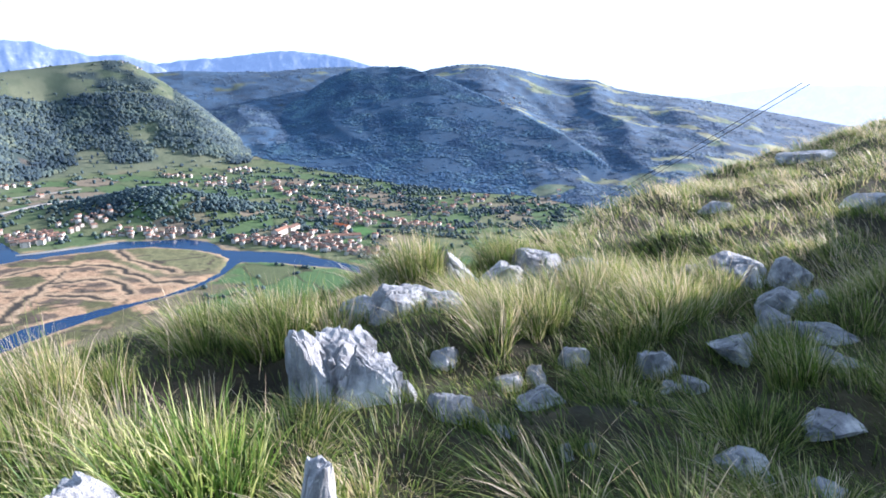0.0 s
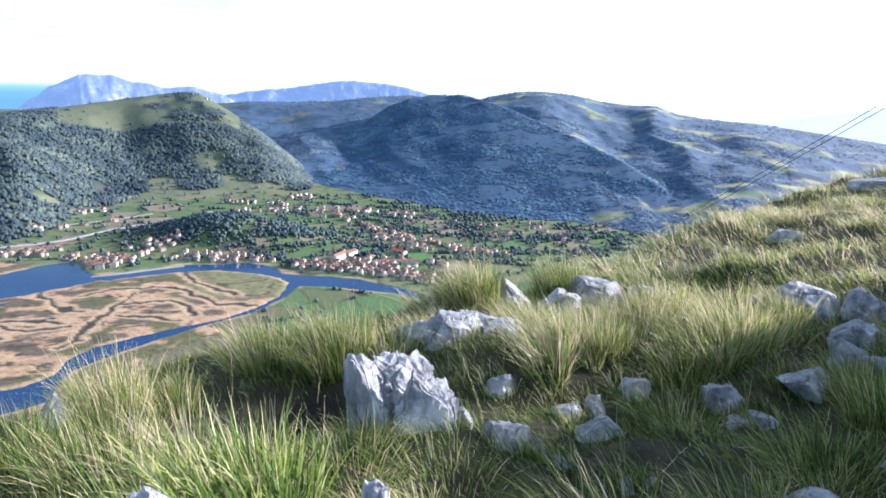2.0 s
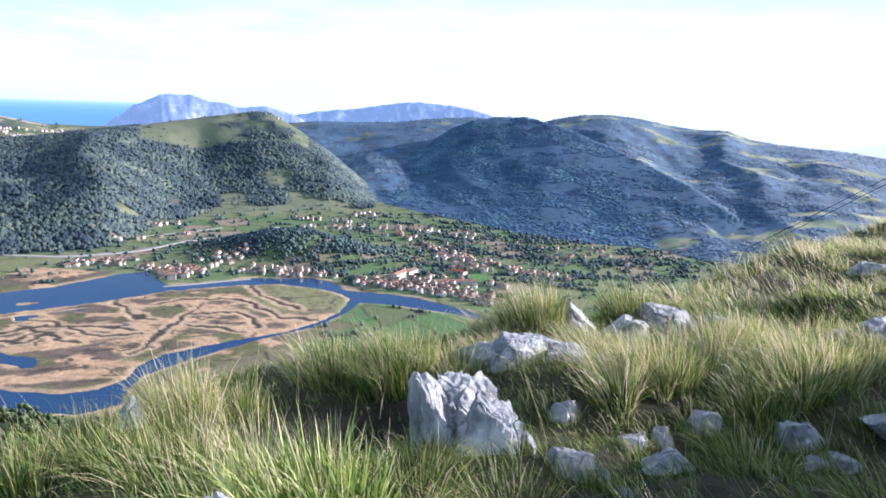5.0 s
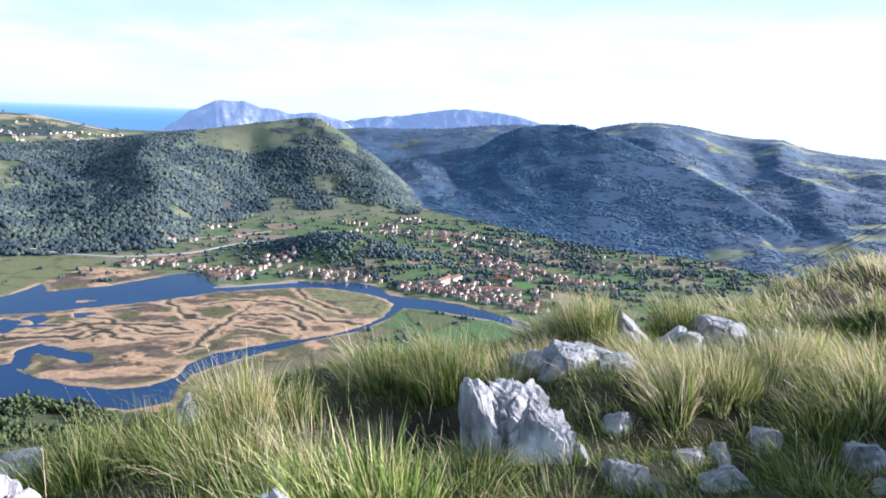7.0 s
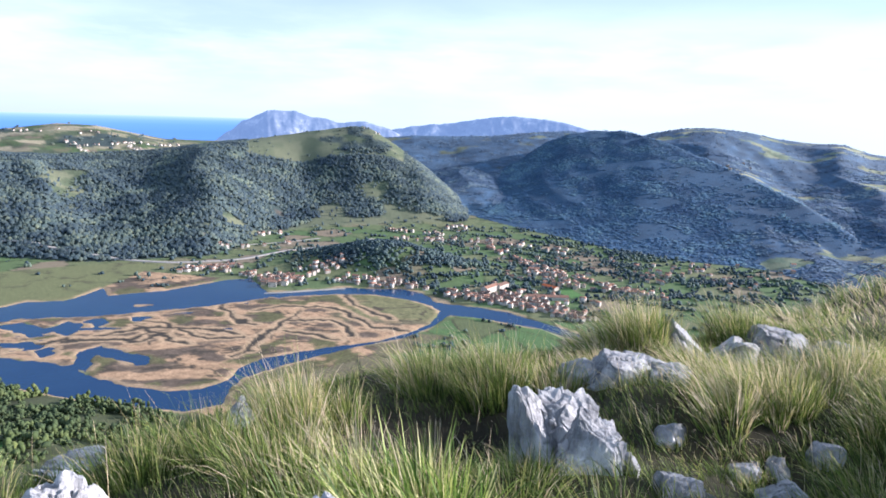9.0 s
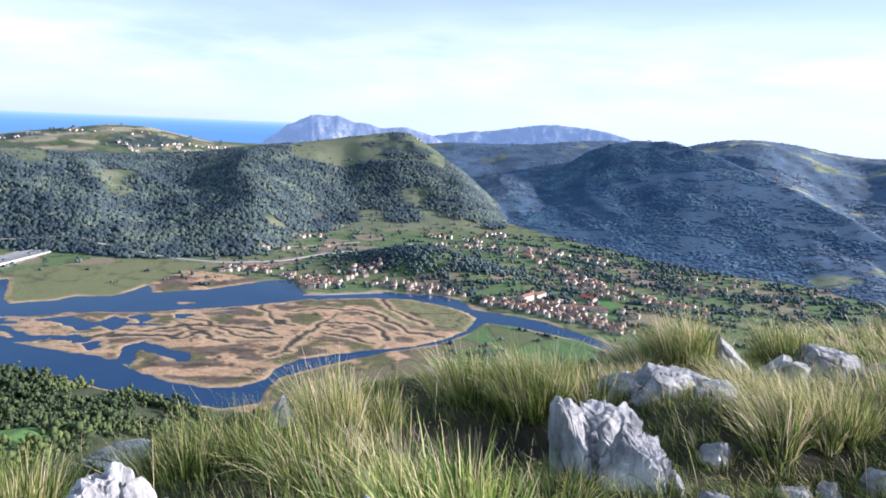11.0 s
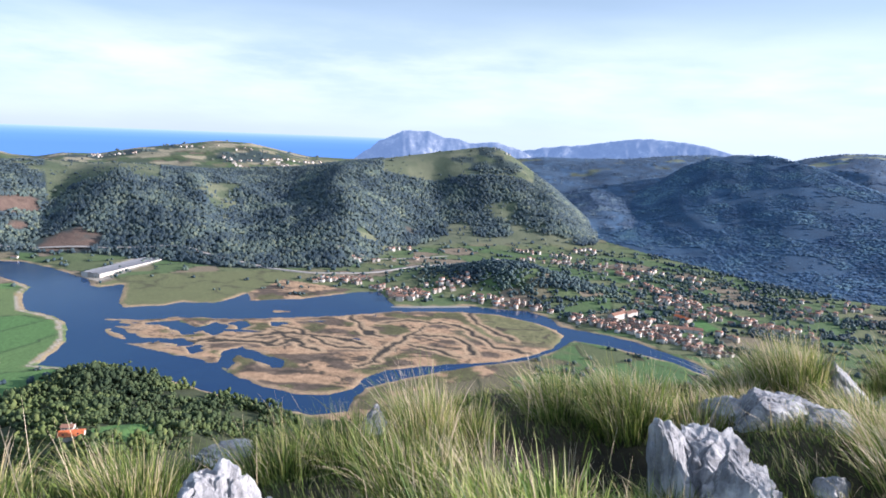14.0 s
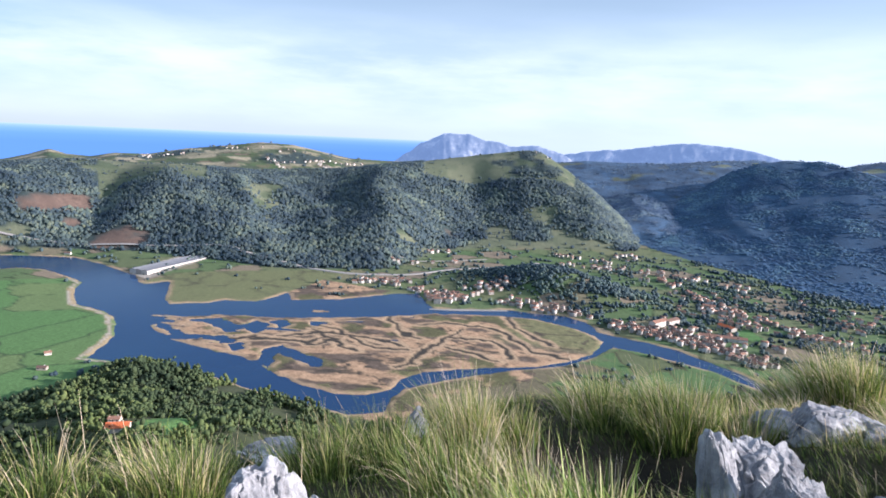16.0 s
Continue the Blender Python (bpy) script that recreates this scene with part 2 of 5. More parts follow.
def lattice(ix, iy, seed):
    h = (ix * 374761393 + iy * 668265263 + seed * 974711) & 0xFFFFFFFF
    h = ((h ^ (h >> 13)) * 1274126177) & 0xFFFFFFFF
    return ((h ^ (h >> 16)) & 0xFFFF) / 65535.0


def vnoise(x, y, seed=0):
    """Smooth value noise, 0 to 1."""
    x, y = np.asarray(x, float), np.asarray(y, float)
    ix, iy = np.floor(x).astype(np.int64), np.floor(y).astype(np.int64)
    fx, fy = x - ix, y - iy
    fx, fy = fx * fx * (3 - 2 * fx), fy * fy * (3 - 2 * fy)
    a, b = lattice(ix, iy, seed), lattice(ix + 1, iy, seed)
    c, d = lattice(ix, iy + 1, seed), lattice(ix + 1, iy + 1, seed)
    return (a + (b - a) * fx) * (1 - fy) + (c + (d - c) * fx) * fy


def fbm(x, y, seed=0, octaves=4):
    total, amp, norm = 0.0, 1.0, 0.0
    for k in range(octaves):
        total = total + amp * vnoise(x * 2**k, y * 2**k, seed + k)
        norm, amp = norm + amp, amp * 0.5
    return total / norm


def side(poly, x, y):
    """Signed distance to an outline in plan, positive inside."""
    p = np.array(poly, float)
    best = np.full(np.shape(x), 1e18)
    inside = np.zeros(np.shape(x), bool)
    for (ax, ay), (bx, by) in zip(p, np.roll(p, -1, 0)):
        dx, dy = bx - ax, by - ay
        k = np.clip(((x - ax) * dx + (y - ay) * dy) / (dx * dx + dy * dy + 1e-9), 0, 1)
        best = np.minimum(best, (x - ax - k * dx) ** 2 + (y - ay - k * dy) ** 2)
        cross = (ay > y) != (by > y)
        inside ^= cross & (x < dx * (y - ay) / (dy if abs(dy) > 1e-9 else 1e-9) + ax)
    return np.where(inside, 1, -1) * np.sqrt(best)


def along(line, x, y):
    """Distance to a line in plan."""
    best = np.full(np.shape(x), 1e18)
    for (ax, ay), (bx, by) in zip(line, line[1:]):
        dx, dy = bx - ax, by - ay
        k = np.clip(((x - ax) * dx + (y - ay) * dy) / (dx * dx + dy * dy + 1e-9), 0, 1)
        best = np.minimum(best, (x - ax - k * dx) ** 2 + (y - ay - k * dy) ** 2)
    return np.sqrt(best)


NORTH = [(-1560, 782), (-1438, 880), (-1381, 917), (-1304, 953), (-1200, 940), (-1116, 918), (-1062, 905), (-1021, 874), (-991, 867), (-975, 908), (-943, 878), (-879, 806), (-849, 790), (-802, 831), (-793, 861), (-746, 879), (-738, 914), (-739, 964), (-702, 924), (-635, 975), (-572, 1071), (-537, 1096), (-468, 1015), (-444, 1022), (-350, 1081), (-300, 1085), (-253, 1099), (-209, 1078), (-181, 1029), (-144, 1024), (-101, 1019), (-58, 1002), (-18, 975), (12, 954), (41, 929), (70, 906), (97, 876), (180, 820), (300, 790)]
SOUTH = [(300, 755), (170, 790), (72, 876), (47, 892), (20, 912), (-8, 934), (-53, 948), (-94, 962), (-135, 966), (-147, 967), (-158, 916), (-190, 847), (-250, 788), (-297, 728), (-319, 693), (-336, 666), (-339, 630), (-326, 593), (-353, 568), (-395, 566), (-483, 569), (-551, 578), (-611, 565), (-664, 553), (-703, 553), (-733, 544), (-754, 590), (-778, 622), (-822, 662), (-863, 690), (-902, 703), (-943, 704), (-968, 708), (-1030, 749), (-1068, 784), (-1091, 811), (-1126, 821), (-1197, 837), (-1244, 841), (-1287, 830), (-1309, 799), (-1435, 717)]
RIVER = NORTH + SOUTH
ISLAND = [(-820, 726), (-772, 751), (-729, 791), (-660, 818), (-571, 877), (-498, 934), (-457, 979), (-398, 1014), (-336, 1039), (-289, 1049), (-237, 1036), (-196, 1019), (-165, 985), (-166, 916), (-193, 861), (-222, 822), (-298, 768), (-342, 724), (-355, 688), (-351, 652), (-366, 624), (-395, 610), (-427, 611), (-463, 616), (-504, 624), (-540, 650), (-555, 648), (-599, 650), (-651, 652), (-709, 657), (-757, 674), (-791, 700)]
PONDS = [
    [(-746, 749), (-719, 774), (-676, 758), (-666, 791), (-634, 786), (-624, 741), (-659, 752), (-664, 721), (-698, 733), (-720, 740)],
    [(-541, 642), (-569, 691), (-557, 715), (-509, 701), (-474, 696), (-463, 668), (-499, 675), (-546, 688), (-539, 671), (-507, 627)],
    [(-773, 684), (-772, 706), (-717, 687), (-675, 676), (-687, 668), (-730, 678)],
    [(-645, 797), (-633, 822), (-606, 804), (-612, 775)],
    [(-626, 678), (-614, 698), (-590, 682), (-600, 664)],
]
ISLET = [(-633, 892), (-603, 903), (-601, 893), (-624, 880)]
CREEKS = [
    [(-510, 930), (-474, 891), (-439, 854), (-411, 846)],
    [(-345, 1040), (-311, 980), (-258, 944), (-230, 924)],
    [(-360, 956), (-312, 943), (-276, 916), (-242, 877), (-197, 877)],
    [(-577, 824), (-532, 818), (-495, 792), (-444, 770), (-399, 787)],
    [(-616, 714), (-576, 739), (-521, 744), (-509, 783)],
    [(-375, 869), (-332, 897), (-289, 877), (-266, 834)],
    [(-376, 725), (-375, 925)],
    [(-672, 669), (-617, 724), (-542, 743), (-518, 778)],
    [(-565, 800), (-513, 771), (-462, 747)],
    [(-583, 746), (-566, 774), (-534, 803), (-474, 807), (-414, 796)],
    [(-440, 905), (-410, 949), (-359, 947)],
    [(-358, 832), (-310, 825), (-274, 813)],
]
FACTORY = [(-1074, 916), (-1114, 1130), (-1071, 1103), (-1036, 912)]
KNOLL = (-330, 1260)

# rim of the hilltop: degrees to the right, degrees above the eye, distance
# the rise near 56 degrees is added out of view to shade the slope
RIM = [(-180, -8, 14), (-120, -22, 5), (-75, -30, 3.2), (-56, -29.5, 2.9), (-47, -30, 3.2), (-41, -29, 3.6), (-35, -27, 3.9), (-22, -24.5, 4.3), (-12, -23, 4.6), (0, -20.5, 5.0), (8, -18.4, 5.6), (12.7, -17.8, 6.0), (16.6, -15.8, 7.0), (19, -14.8, 8.0), (22, -12.8, 9.0), (27.5, -10.0, 11.0), (32.3, -7.5, 13.5), (37.5, -5.3, 16.0), (42, -3.1, 18.0), (46, -2.6, 17), (49, -3.2, 11), (51.5, -1.3, 9), (53.5, 1.0, 8.4), (56, 1.5, 8), (58.5, -0.6, 7.6), (60.5, -3.0, 7.4), (64, -4.2, 7.2), (71, -5.0, 7), (76, -5.2, 7), (104, -6.0, 6.5), (130, -2, 6), (160, -6, 8), (180, -8, 14)]
MIDDLE = [(-180, -1.7), (-60, -2.0), (-40, -1.85), (-20, -1.75), (0, -1.72), (15, -1.76), (30, -1.85), (45, -1.8), (52, -1.75), (60, -1.6), (70, -1.45), (80, -1.4), (90, -1.4), (130, -1.4), (180, -1.7)]
NEAR_FOOT = [(-180, 800), (-70, 780), (-57, 800), (-50, 880), (-40, 735), (-33, 660), (-25, 640), (-15, 680), (0, 740), (20, 720), (60, 800), (180, 800)]
NEAR_FALL = [(0, 298), (60, 252), (100, 228), (250, 140), (380, 86), (450, 73), (600, 46), (750, 20), (870, 1.5), (900, -40)]

# hills: degrees to the right, degrees above the eye of the crest; distance of crest and of foot; height of the foot
HILLS = {
    "left": dict(crest=[(-75, -3.5), (-58.2, -3.35), (-52.8, -3.05), (-46.8, -3.3), (-40.3, -3.6), (-33.3, -3.25), (-26, -2.3), (-22.9, -1.8), (-20, -1.34), (-17.1, -0.95), (-15.8, -1.2), (-13.7, -2.5), (-11.4, -4.2), (-9.15, -6.05), (-6.8, -7.95), (-4.6, -9.3), (0, -13)],
                 far=[(-75, 2500), (-40, 2250), (-17, 2400), (-8, 2150), (-4, 1990)], foot=[(-75, 1800), (-58.5, 1744), (-49, 1600), (-38, 1393), (-28, 1400), (-25.9, 1560), (-20.5, 1706), (-14, 1752), (-6.8, 1820), (0, 1880)], base=0, relief=15, spur=300, hollow=0.2,
                 spines=[(-46, -49.5, 46, 150), (-50, -53.5, -34, 70), (-57, -60, 30, 160), (-35.5, -34.5, -36, 150), (-41, -42.5, 16, 70), (-28.5, -31, 42, 150), (-22, -21.5, -22, 80), (-15.5, -14, 16, 190), (-9.5, -8.5, 26, 120)]),
    "coast": dict(crest=[(-75, -3.2), (-58, -3.15), (-56.4, -2.75), (-55.1, -2.33), (-53.9, -2.69), (-52.4, -2.82), (-50.8, -2.52), (-48.4, -2.53), (-45.5, -2.0), (-42.5, -1.65), (-39.8, -1.28), (-37.1, -1.4), (-34.75, -1.88), (-32.4, -2.34), (-29.5, -2.42), (-26, -2.4), (-20, -4)],
                  far=[(-75, 3500), (-20, 3500)], foot=[(-75, 2400), (-20, 2450)], base=90, relief=14, spur=260, hollow=0.0, spines=[]),
    "back": dict(crest=[(-24, -4), (-18, -2.2), (-14.1, -1.78), (-12.3, -1.57), (-8.6, -1.57), (-5.8, -1.48), (-2, -1.05), (0.9, -0.8), (5.2, -1.15), (10, -3)],
                 far=[(-24, 3500), (10, 3500)], foot=[(-24, 2300), (-8, 2000), (10, 2300)], base=20, relief=12, spur=520, hollow=0.3, spines=[(-4.0, -6.5, 30, 300), (-11, -11.5, -22, 220)]),
    "middle": dict(crest=[(-13, -9.2), (-9.4, -6.8), (-7.7, -5.6), (-5.8, -4.5), (-2.9, -3.3), (-1, -1.9), (0.9, -1.08), (2.8, -0.68), (5.2, -0.66), (7.6, -1.15), (10, -1.95), (14.9, -3.85), (19.6, -5.9), (22, -7.3), (24.4, -9), (30, -13)],
                   far=[(-13, 2150), (-4, 2650), (4, 2820), (14, 2350), (24, 1720)], foot=[(-13, 1960), (-8.7, 1930), (-4.3, 1754), (3, 1570), (8, 1465), (13, 1445), (20, 1455), (24.5, 1560), (30, 1650)], base=0, relief=5, spur=360, hollow=0.62,
                   spines=[]),
    "right": dict(crest=[(0, -5), (5.7, -1.4), (7.6, -0.8), (9.9, -0.35), (12.3, -0.23), (15, -0.5), (16.9, -0.9), (19.2, -1.13), (21.3, -1.14), (23.1, -1.72), (25.7, -2.05), (28.9, -2.2), (31.6, -2.5), (40, -3.5), (55, -5)],
                  far=[(0, 3600), (55, 3600)], foot=[(0, 2000), (10, 1700), (20, 1420), (55, 1400)], base=0, relief=15, spur=420, hollow=0.25,
                  spines=[(11, 17, 40, 170), (17.5, 23, -26, 130), (21, 26, 34, 150), (27, 31, 26, 150)]),
}


def on(table, az):
    t = np.array(table, float)
    return np.interp(az, t[:, 0], t[:, 1])


FARM = (-425, 341)
# large buildings of the town: place, length, depth, height of the eaves, turn
LARGE = [(-100, 1120, 38, 13, 9, 62), (-82, 1144, 30, 12, 8, 62), (0, 1096, 70, 13, 5, 8), (-474, 1048, 13, 10, 9, 20), (-458, 1064, 14, 10, 7, 100), (-30, 1290, 22, 11, 7, 0)]
GYM = (4, 1166)
PITCH = [(14, 1158), (36, 1184), (66, 1132), (42, 1112)]
MEADOW = (-402, 368)
HOLLOWS = [(-0.5, 3.5, 0.7, 0.55), (0.95, 2.85, 0.75, 0.55), (1.4, 3.35, 0.6, 0.34), (2.3, 3.25, 0.6, 0.35), (2.75, 2.6, 0.4, 0.3)]
PITS = [(-0.5, 3.5, 0.55, 0.32), (1.0, 3.1, 0.4, 0.08), (2.3, 3.2, 0.4, 0.08)]


def gentle(table, az):
    """The table with its corners rounded off."""
    return sum(on(table, az + d) * k for d, k in ((-2, 0.15), (-1, 0.22), (0, 0.26), (1, 0.22), (2, 0.15)))


def hummocks(x, y):
    """Grassy humps and hollows of the slope."""
    return 0.36 * (fbm(x * 1.25 + 3, y * 1.7, 7, 2) - 0.5) * np.clip((np.hypot(x, y) - 1.6) / 1.2, 0, 1) * np.clip((x + 0.1) / 0.6, 0.35, 1)


def hilltop(az, r, x, y):
    rim_r = np.interp(az, [a for a, _, _ in RIM], [c for _, _, c in RIM])
    rim_el = np.interp(az, [a for a, _, _ in RIM], [b for _, b, _ in RIM])
    rim_z = rim_r * np.tan(np.radians(rim_el))
    mid = on(MIDDLE, az)
    half = np.minimum(3.5, rim_r * 0.8)
    inner = -1.65 + (mid + 1.65) * np.clip(r / half, 0, 1)
    outer = mid + (rim_z - mid) * np.clip((r - half) / (rim_r - half), 0, 1)
    top = np.where(r < half, inner, outer) + 0.2 * (fbm(x * 1.1, y * 1.1, 5) - 0.5) * np.clip(r, 0, 1) + hummocks(x, y)
    for px_, py_, wide, deep in PITS:
        top = top - deep * np.exp(-(((x - px_) / wide) ** 2 + ((y - py_) / (wide * 0.75)) ** 2))
    past = np.maximum(r - rim_r, 0)
    return EYE_Z + top - past * 0.72 * np.clip(past / 1.5, 0.25, 1), past


def land(x, y):
    """Height of the ground, and which land it is: 0 hilltop, 1 near hillside, 2 valley floor, 3 and more the hills."""
    x, y = np.asarray(x, float), np.asarray(y, float)
    r, az = np.hypot(x, y), np.degrees(np.arctan2(x, y))
    top, past = hilltop(az, r, x, y)
    scale = on(NEAR_FOOT, az) / 870.0
    near = np.interp(r / (1 + (scale - 1) * np.clip((r - 100) / 300, 0, 1)), [a for a, _ in NEAR_FALL], [b for _, b in NEAR_FALL])
    near = near + (fbm(x / 90, y / 90, 11) - 0.5) * 26 * np.clip((r - 150) / 200, 0, 1) * np.clip((near - 2) / 20, 0, 1)
    z, kind = np.where((past <= 0) | (top > near), top, near), np.where((past <= 0) | (top > near), 0, 1)
    z = np.where(r > 75, near, z)
    kind = np.where(r > 75, 1, kind)
    # the valley floor with its river
    water = side(RIVER, x, y)
    island = side(ISLAND, x, y)
    for pond in PONDS:
        island = np.minimum(island, -side(pond, x, y))
    lu, lv = (0.93 * x + 0.37 * y) / 62, (0.93 * y - 0.37 * x) / 21
    sinuous = fbm(lu + 1.2 * fbm(x / 60, y / 60, 25, 2), lv, 29, 3)
    island = np.minimum(island, (0.6 + 0.3 * np.clip((x + 800) / 420, 0, 1) - sinuous) * 110)
    water = np.minimum(water, -np.maximum(island, side(ISLET, x, y)))
    wob = (fbm(x / 14, y / 14, 21, 3) - 0.5) * np.where((island > -12) & (x < -430), 15, 7)
    shore = -(water + wob)
    wx, wy = x + (fbm(x / 24, y / 24, 23) - 0.5) * 26, y + (fbm(x / 24, y / 24, 27) - 0.5) * 26
    for creek in CREEKS:
        shore = np.minimum(shore, (along(creek, wx, wy) - 3.5) * 0.6 + 2.9)
    floor = np.clip(shore * 0.25, -2.0, 1.0) + np.clip((shore - 30) / 60, 0, 1) * 0.7 + np.maximum(r - 1250, 0) * 0.022 * np.clip((shore - 10) / 60, 0, 1)
    floor = floor + 46 * np.exp(-(((x - KNOLL[0]) / 150) ** 2 + ((y - KNOLL[1]) / 75) ** 2))
    floor = np.where((r > 450) & (r < 2600), floor, -60.0)
    kind = np.where(floor > z, 2, kind)
    z = np.maximum(z, floor)
    for n, (name, h) in enumerate(HILLS.items()):
        rc, rf = gentle(h["far"], az), gentle(h["foot"], az)
        zf = 0.5 + np.maximum(rf - 1250, 0) * 0.022 + h["base"]
        zc = EYE_Z + rc * np.tan(np.radians(on(h["crest"], az)))
        u = (r - rf) / (rc - rf)
        s = np.clip(u, 0, 1)
        even = 0.35 * s + 0.65 * s * s * (3 - 2 * s)
        rise = zf + (zc - zf) * (even * (1 - h["hollow"]) + s**1.75 * h["hollow"])
        across, down = np.radians(az) * rc, r - rf
        bend = (fbm(across / 500, down / 500, 41 + n, 2) - 0.5) * 260
        ridge = 1 - np.abs(2 * fbm((across + 0.35 * down + bend) / h["spur"], down / 900, 31 + n, 3) - 1) * 2.8
        ridge = ridge + 0.35 * (2 * fbm(x / 90, y / 90, 45 + n, 3) - 1)
        rise = rise + h["relief"] * ridge * np.clip(4 * s * (1 - s), 0, 1) * np.clip((zc - zf) / 120, 0, 1)
        for top_az, foot_az, high, wide in h["spines"]:
            off = np.radians(az - top_az - (foot_az - top_az) * (1 - s)) * r + 30 * (fbm(down / 160, across / 400, 47 + n, 2) - 0.5)
            rise = rise + high / (1 + (off / wide) ** 2) * np.clip(5 * s * (1 - s) * (1 - 0.3 * s), 0, 1) * np.clip((zc - zf) / 120, 0, 1)
        rise = np.where(u > 1, zc - (r - rc) * 0.22, rise)
        rise = np.where((u < 0) | (az < h["crest"][0][0]) | (az > h["crest"][-1][0]), -80, rise)
        kind = np.where(rise > z, 3 + n, kind)
        z = np.maximum(z, rise)
    return z, kind, shore, island


def mesh_object(name, verts, faces, material, parent=None):
    """A mesh from arrays; faces is an (n, 3) or (n, 4) array."""
    me = bpy.data.meshes.new(name)
    verts, faces = np.asarray(verts, np.float32), np.asarray(faces, np.int32)
    me.vertices.add(len(verts))
    me.vertices.foreach_set("co", verts.ravel())
    me.loops.add(faces.size)
    me.loops.foreach_set("vertex_index", faces.ravel())
    me.polygons.add(len(faces))
    me.polygons.foreach_set("loop_start", np.arange(len(faces), dtype=np.int32) * faces.shape[1])
    me.polygons.foreach_set("loop_total", np.full(len(faces), faces.shape[1], np.int32))
    me.update(calc_edges=True)
    me.materials.append(material)
    ob = new(name, me)
    if parent:
        ob.parent = parent
    return ob


def smooth(ob):
    ob.data.polygons.foreach_set("use_smooth", np.ones(len(ob.data.polygons), bool))
    return ob


def blend(a, b, k):
    k = np.clip(k, 0, 1)[..., None]
    return a * (1 - k) + np.asarray(b) * k


def fields(x, y, size, seed):
    """A patchwork of fields: a random number for each, and the nearness of its hedge."""
    gx, gy = x / size, y / size
    ix, iy = np.floor(gx).astype(np.int64), np.floor(gy).astype(np.int64)
    d1, d2, pick = np.full(np.shape(x), 9.0), np.full(np.shape(x), 9.0), np.zeros(np.shape(x))
    for ox in (-1, 0, 1):
        for oy in (-1, 0, 1):
            cx, cy = ix + ox + lattice(ix + ox, iy + oy, seed), iy + oy + lattice(ix + ox, iy + oy, seed + 1)
            d = np.abs(gx - cx) + np.abs(gy - cy)
            pick = np.where(d < d1, lattice(ix + ox, iy + oy, seed + 2), pick)
            d2 = np.where(d < d1, d1, np.minimum(d2, d))
            d1 = np.minimum(d1, d)
    return pick, d2 - d1


def open_land(x, y, kind):
    """How open the hills are, 0 woods to 1 meadow."""
    n = 0.62 * fbm(x / 300, y / 300, 61, 4) + 0.38 * fbm(x / 85, y / 85, 66, 3)
    r, az = np.hypot(x, y), np.degrees(np.arctan2(x, y))
    bar = np.select([kind == 3, kind == 4, kind == 5, kind == 6, kind == 7], [0.68, 0.34, 0.70, 0.62, 0.54], 2.0)
    bar = np.where((kind == 3) & (r > 2120) & (az > -26) & (az < -13), 0.40, bar)
    bar = np.where((kind == 3) & (r > 1990) & (az > -52) & (az < -44), 0.45, bar)
    low = np.clip((on(HILLS["left"]["foot"], az) + 70 - r) / 40, 0, 1) * np.clip((az + 28) / 4, 0, 1)
    bar = np.where(kind == 3, bar - 0.15 * low, bar)
    bar = np.where((kind == 6) & (r < 1700), 0.59, bar)
    o = np.clip((n - bar) / 0.03, 0, 1)
    plots = (fields(x + 30 * (fbm(x / 90, y / 90, 63, 2) - 0.5), y * 1.6, 85, 87)[0] > 0.66) & (fbm(x / 320, y / 320, 62, 3) > np.where(kind == 6, 0.9, 0.52))
    return np.where(kind >= 6, np.where(plots, 0.95, o * 0.0), o)


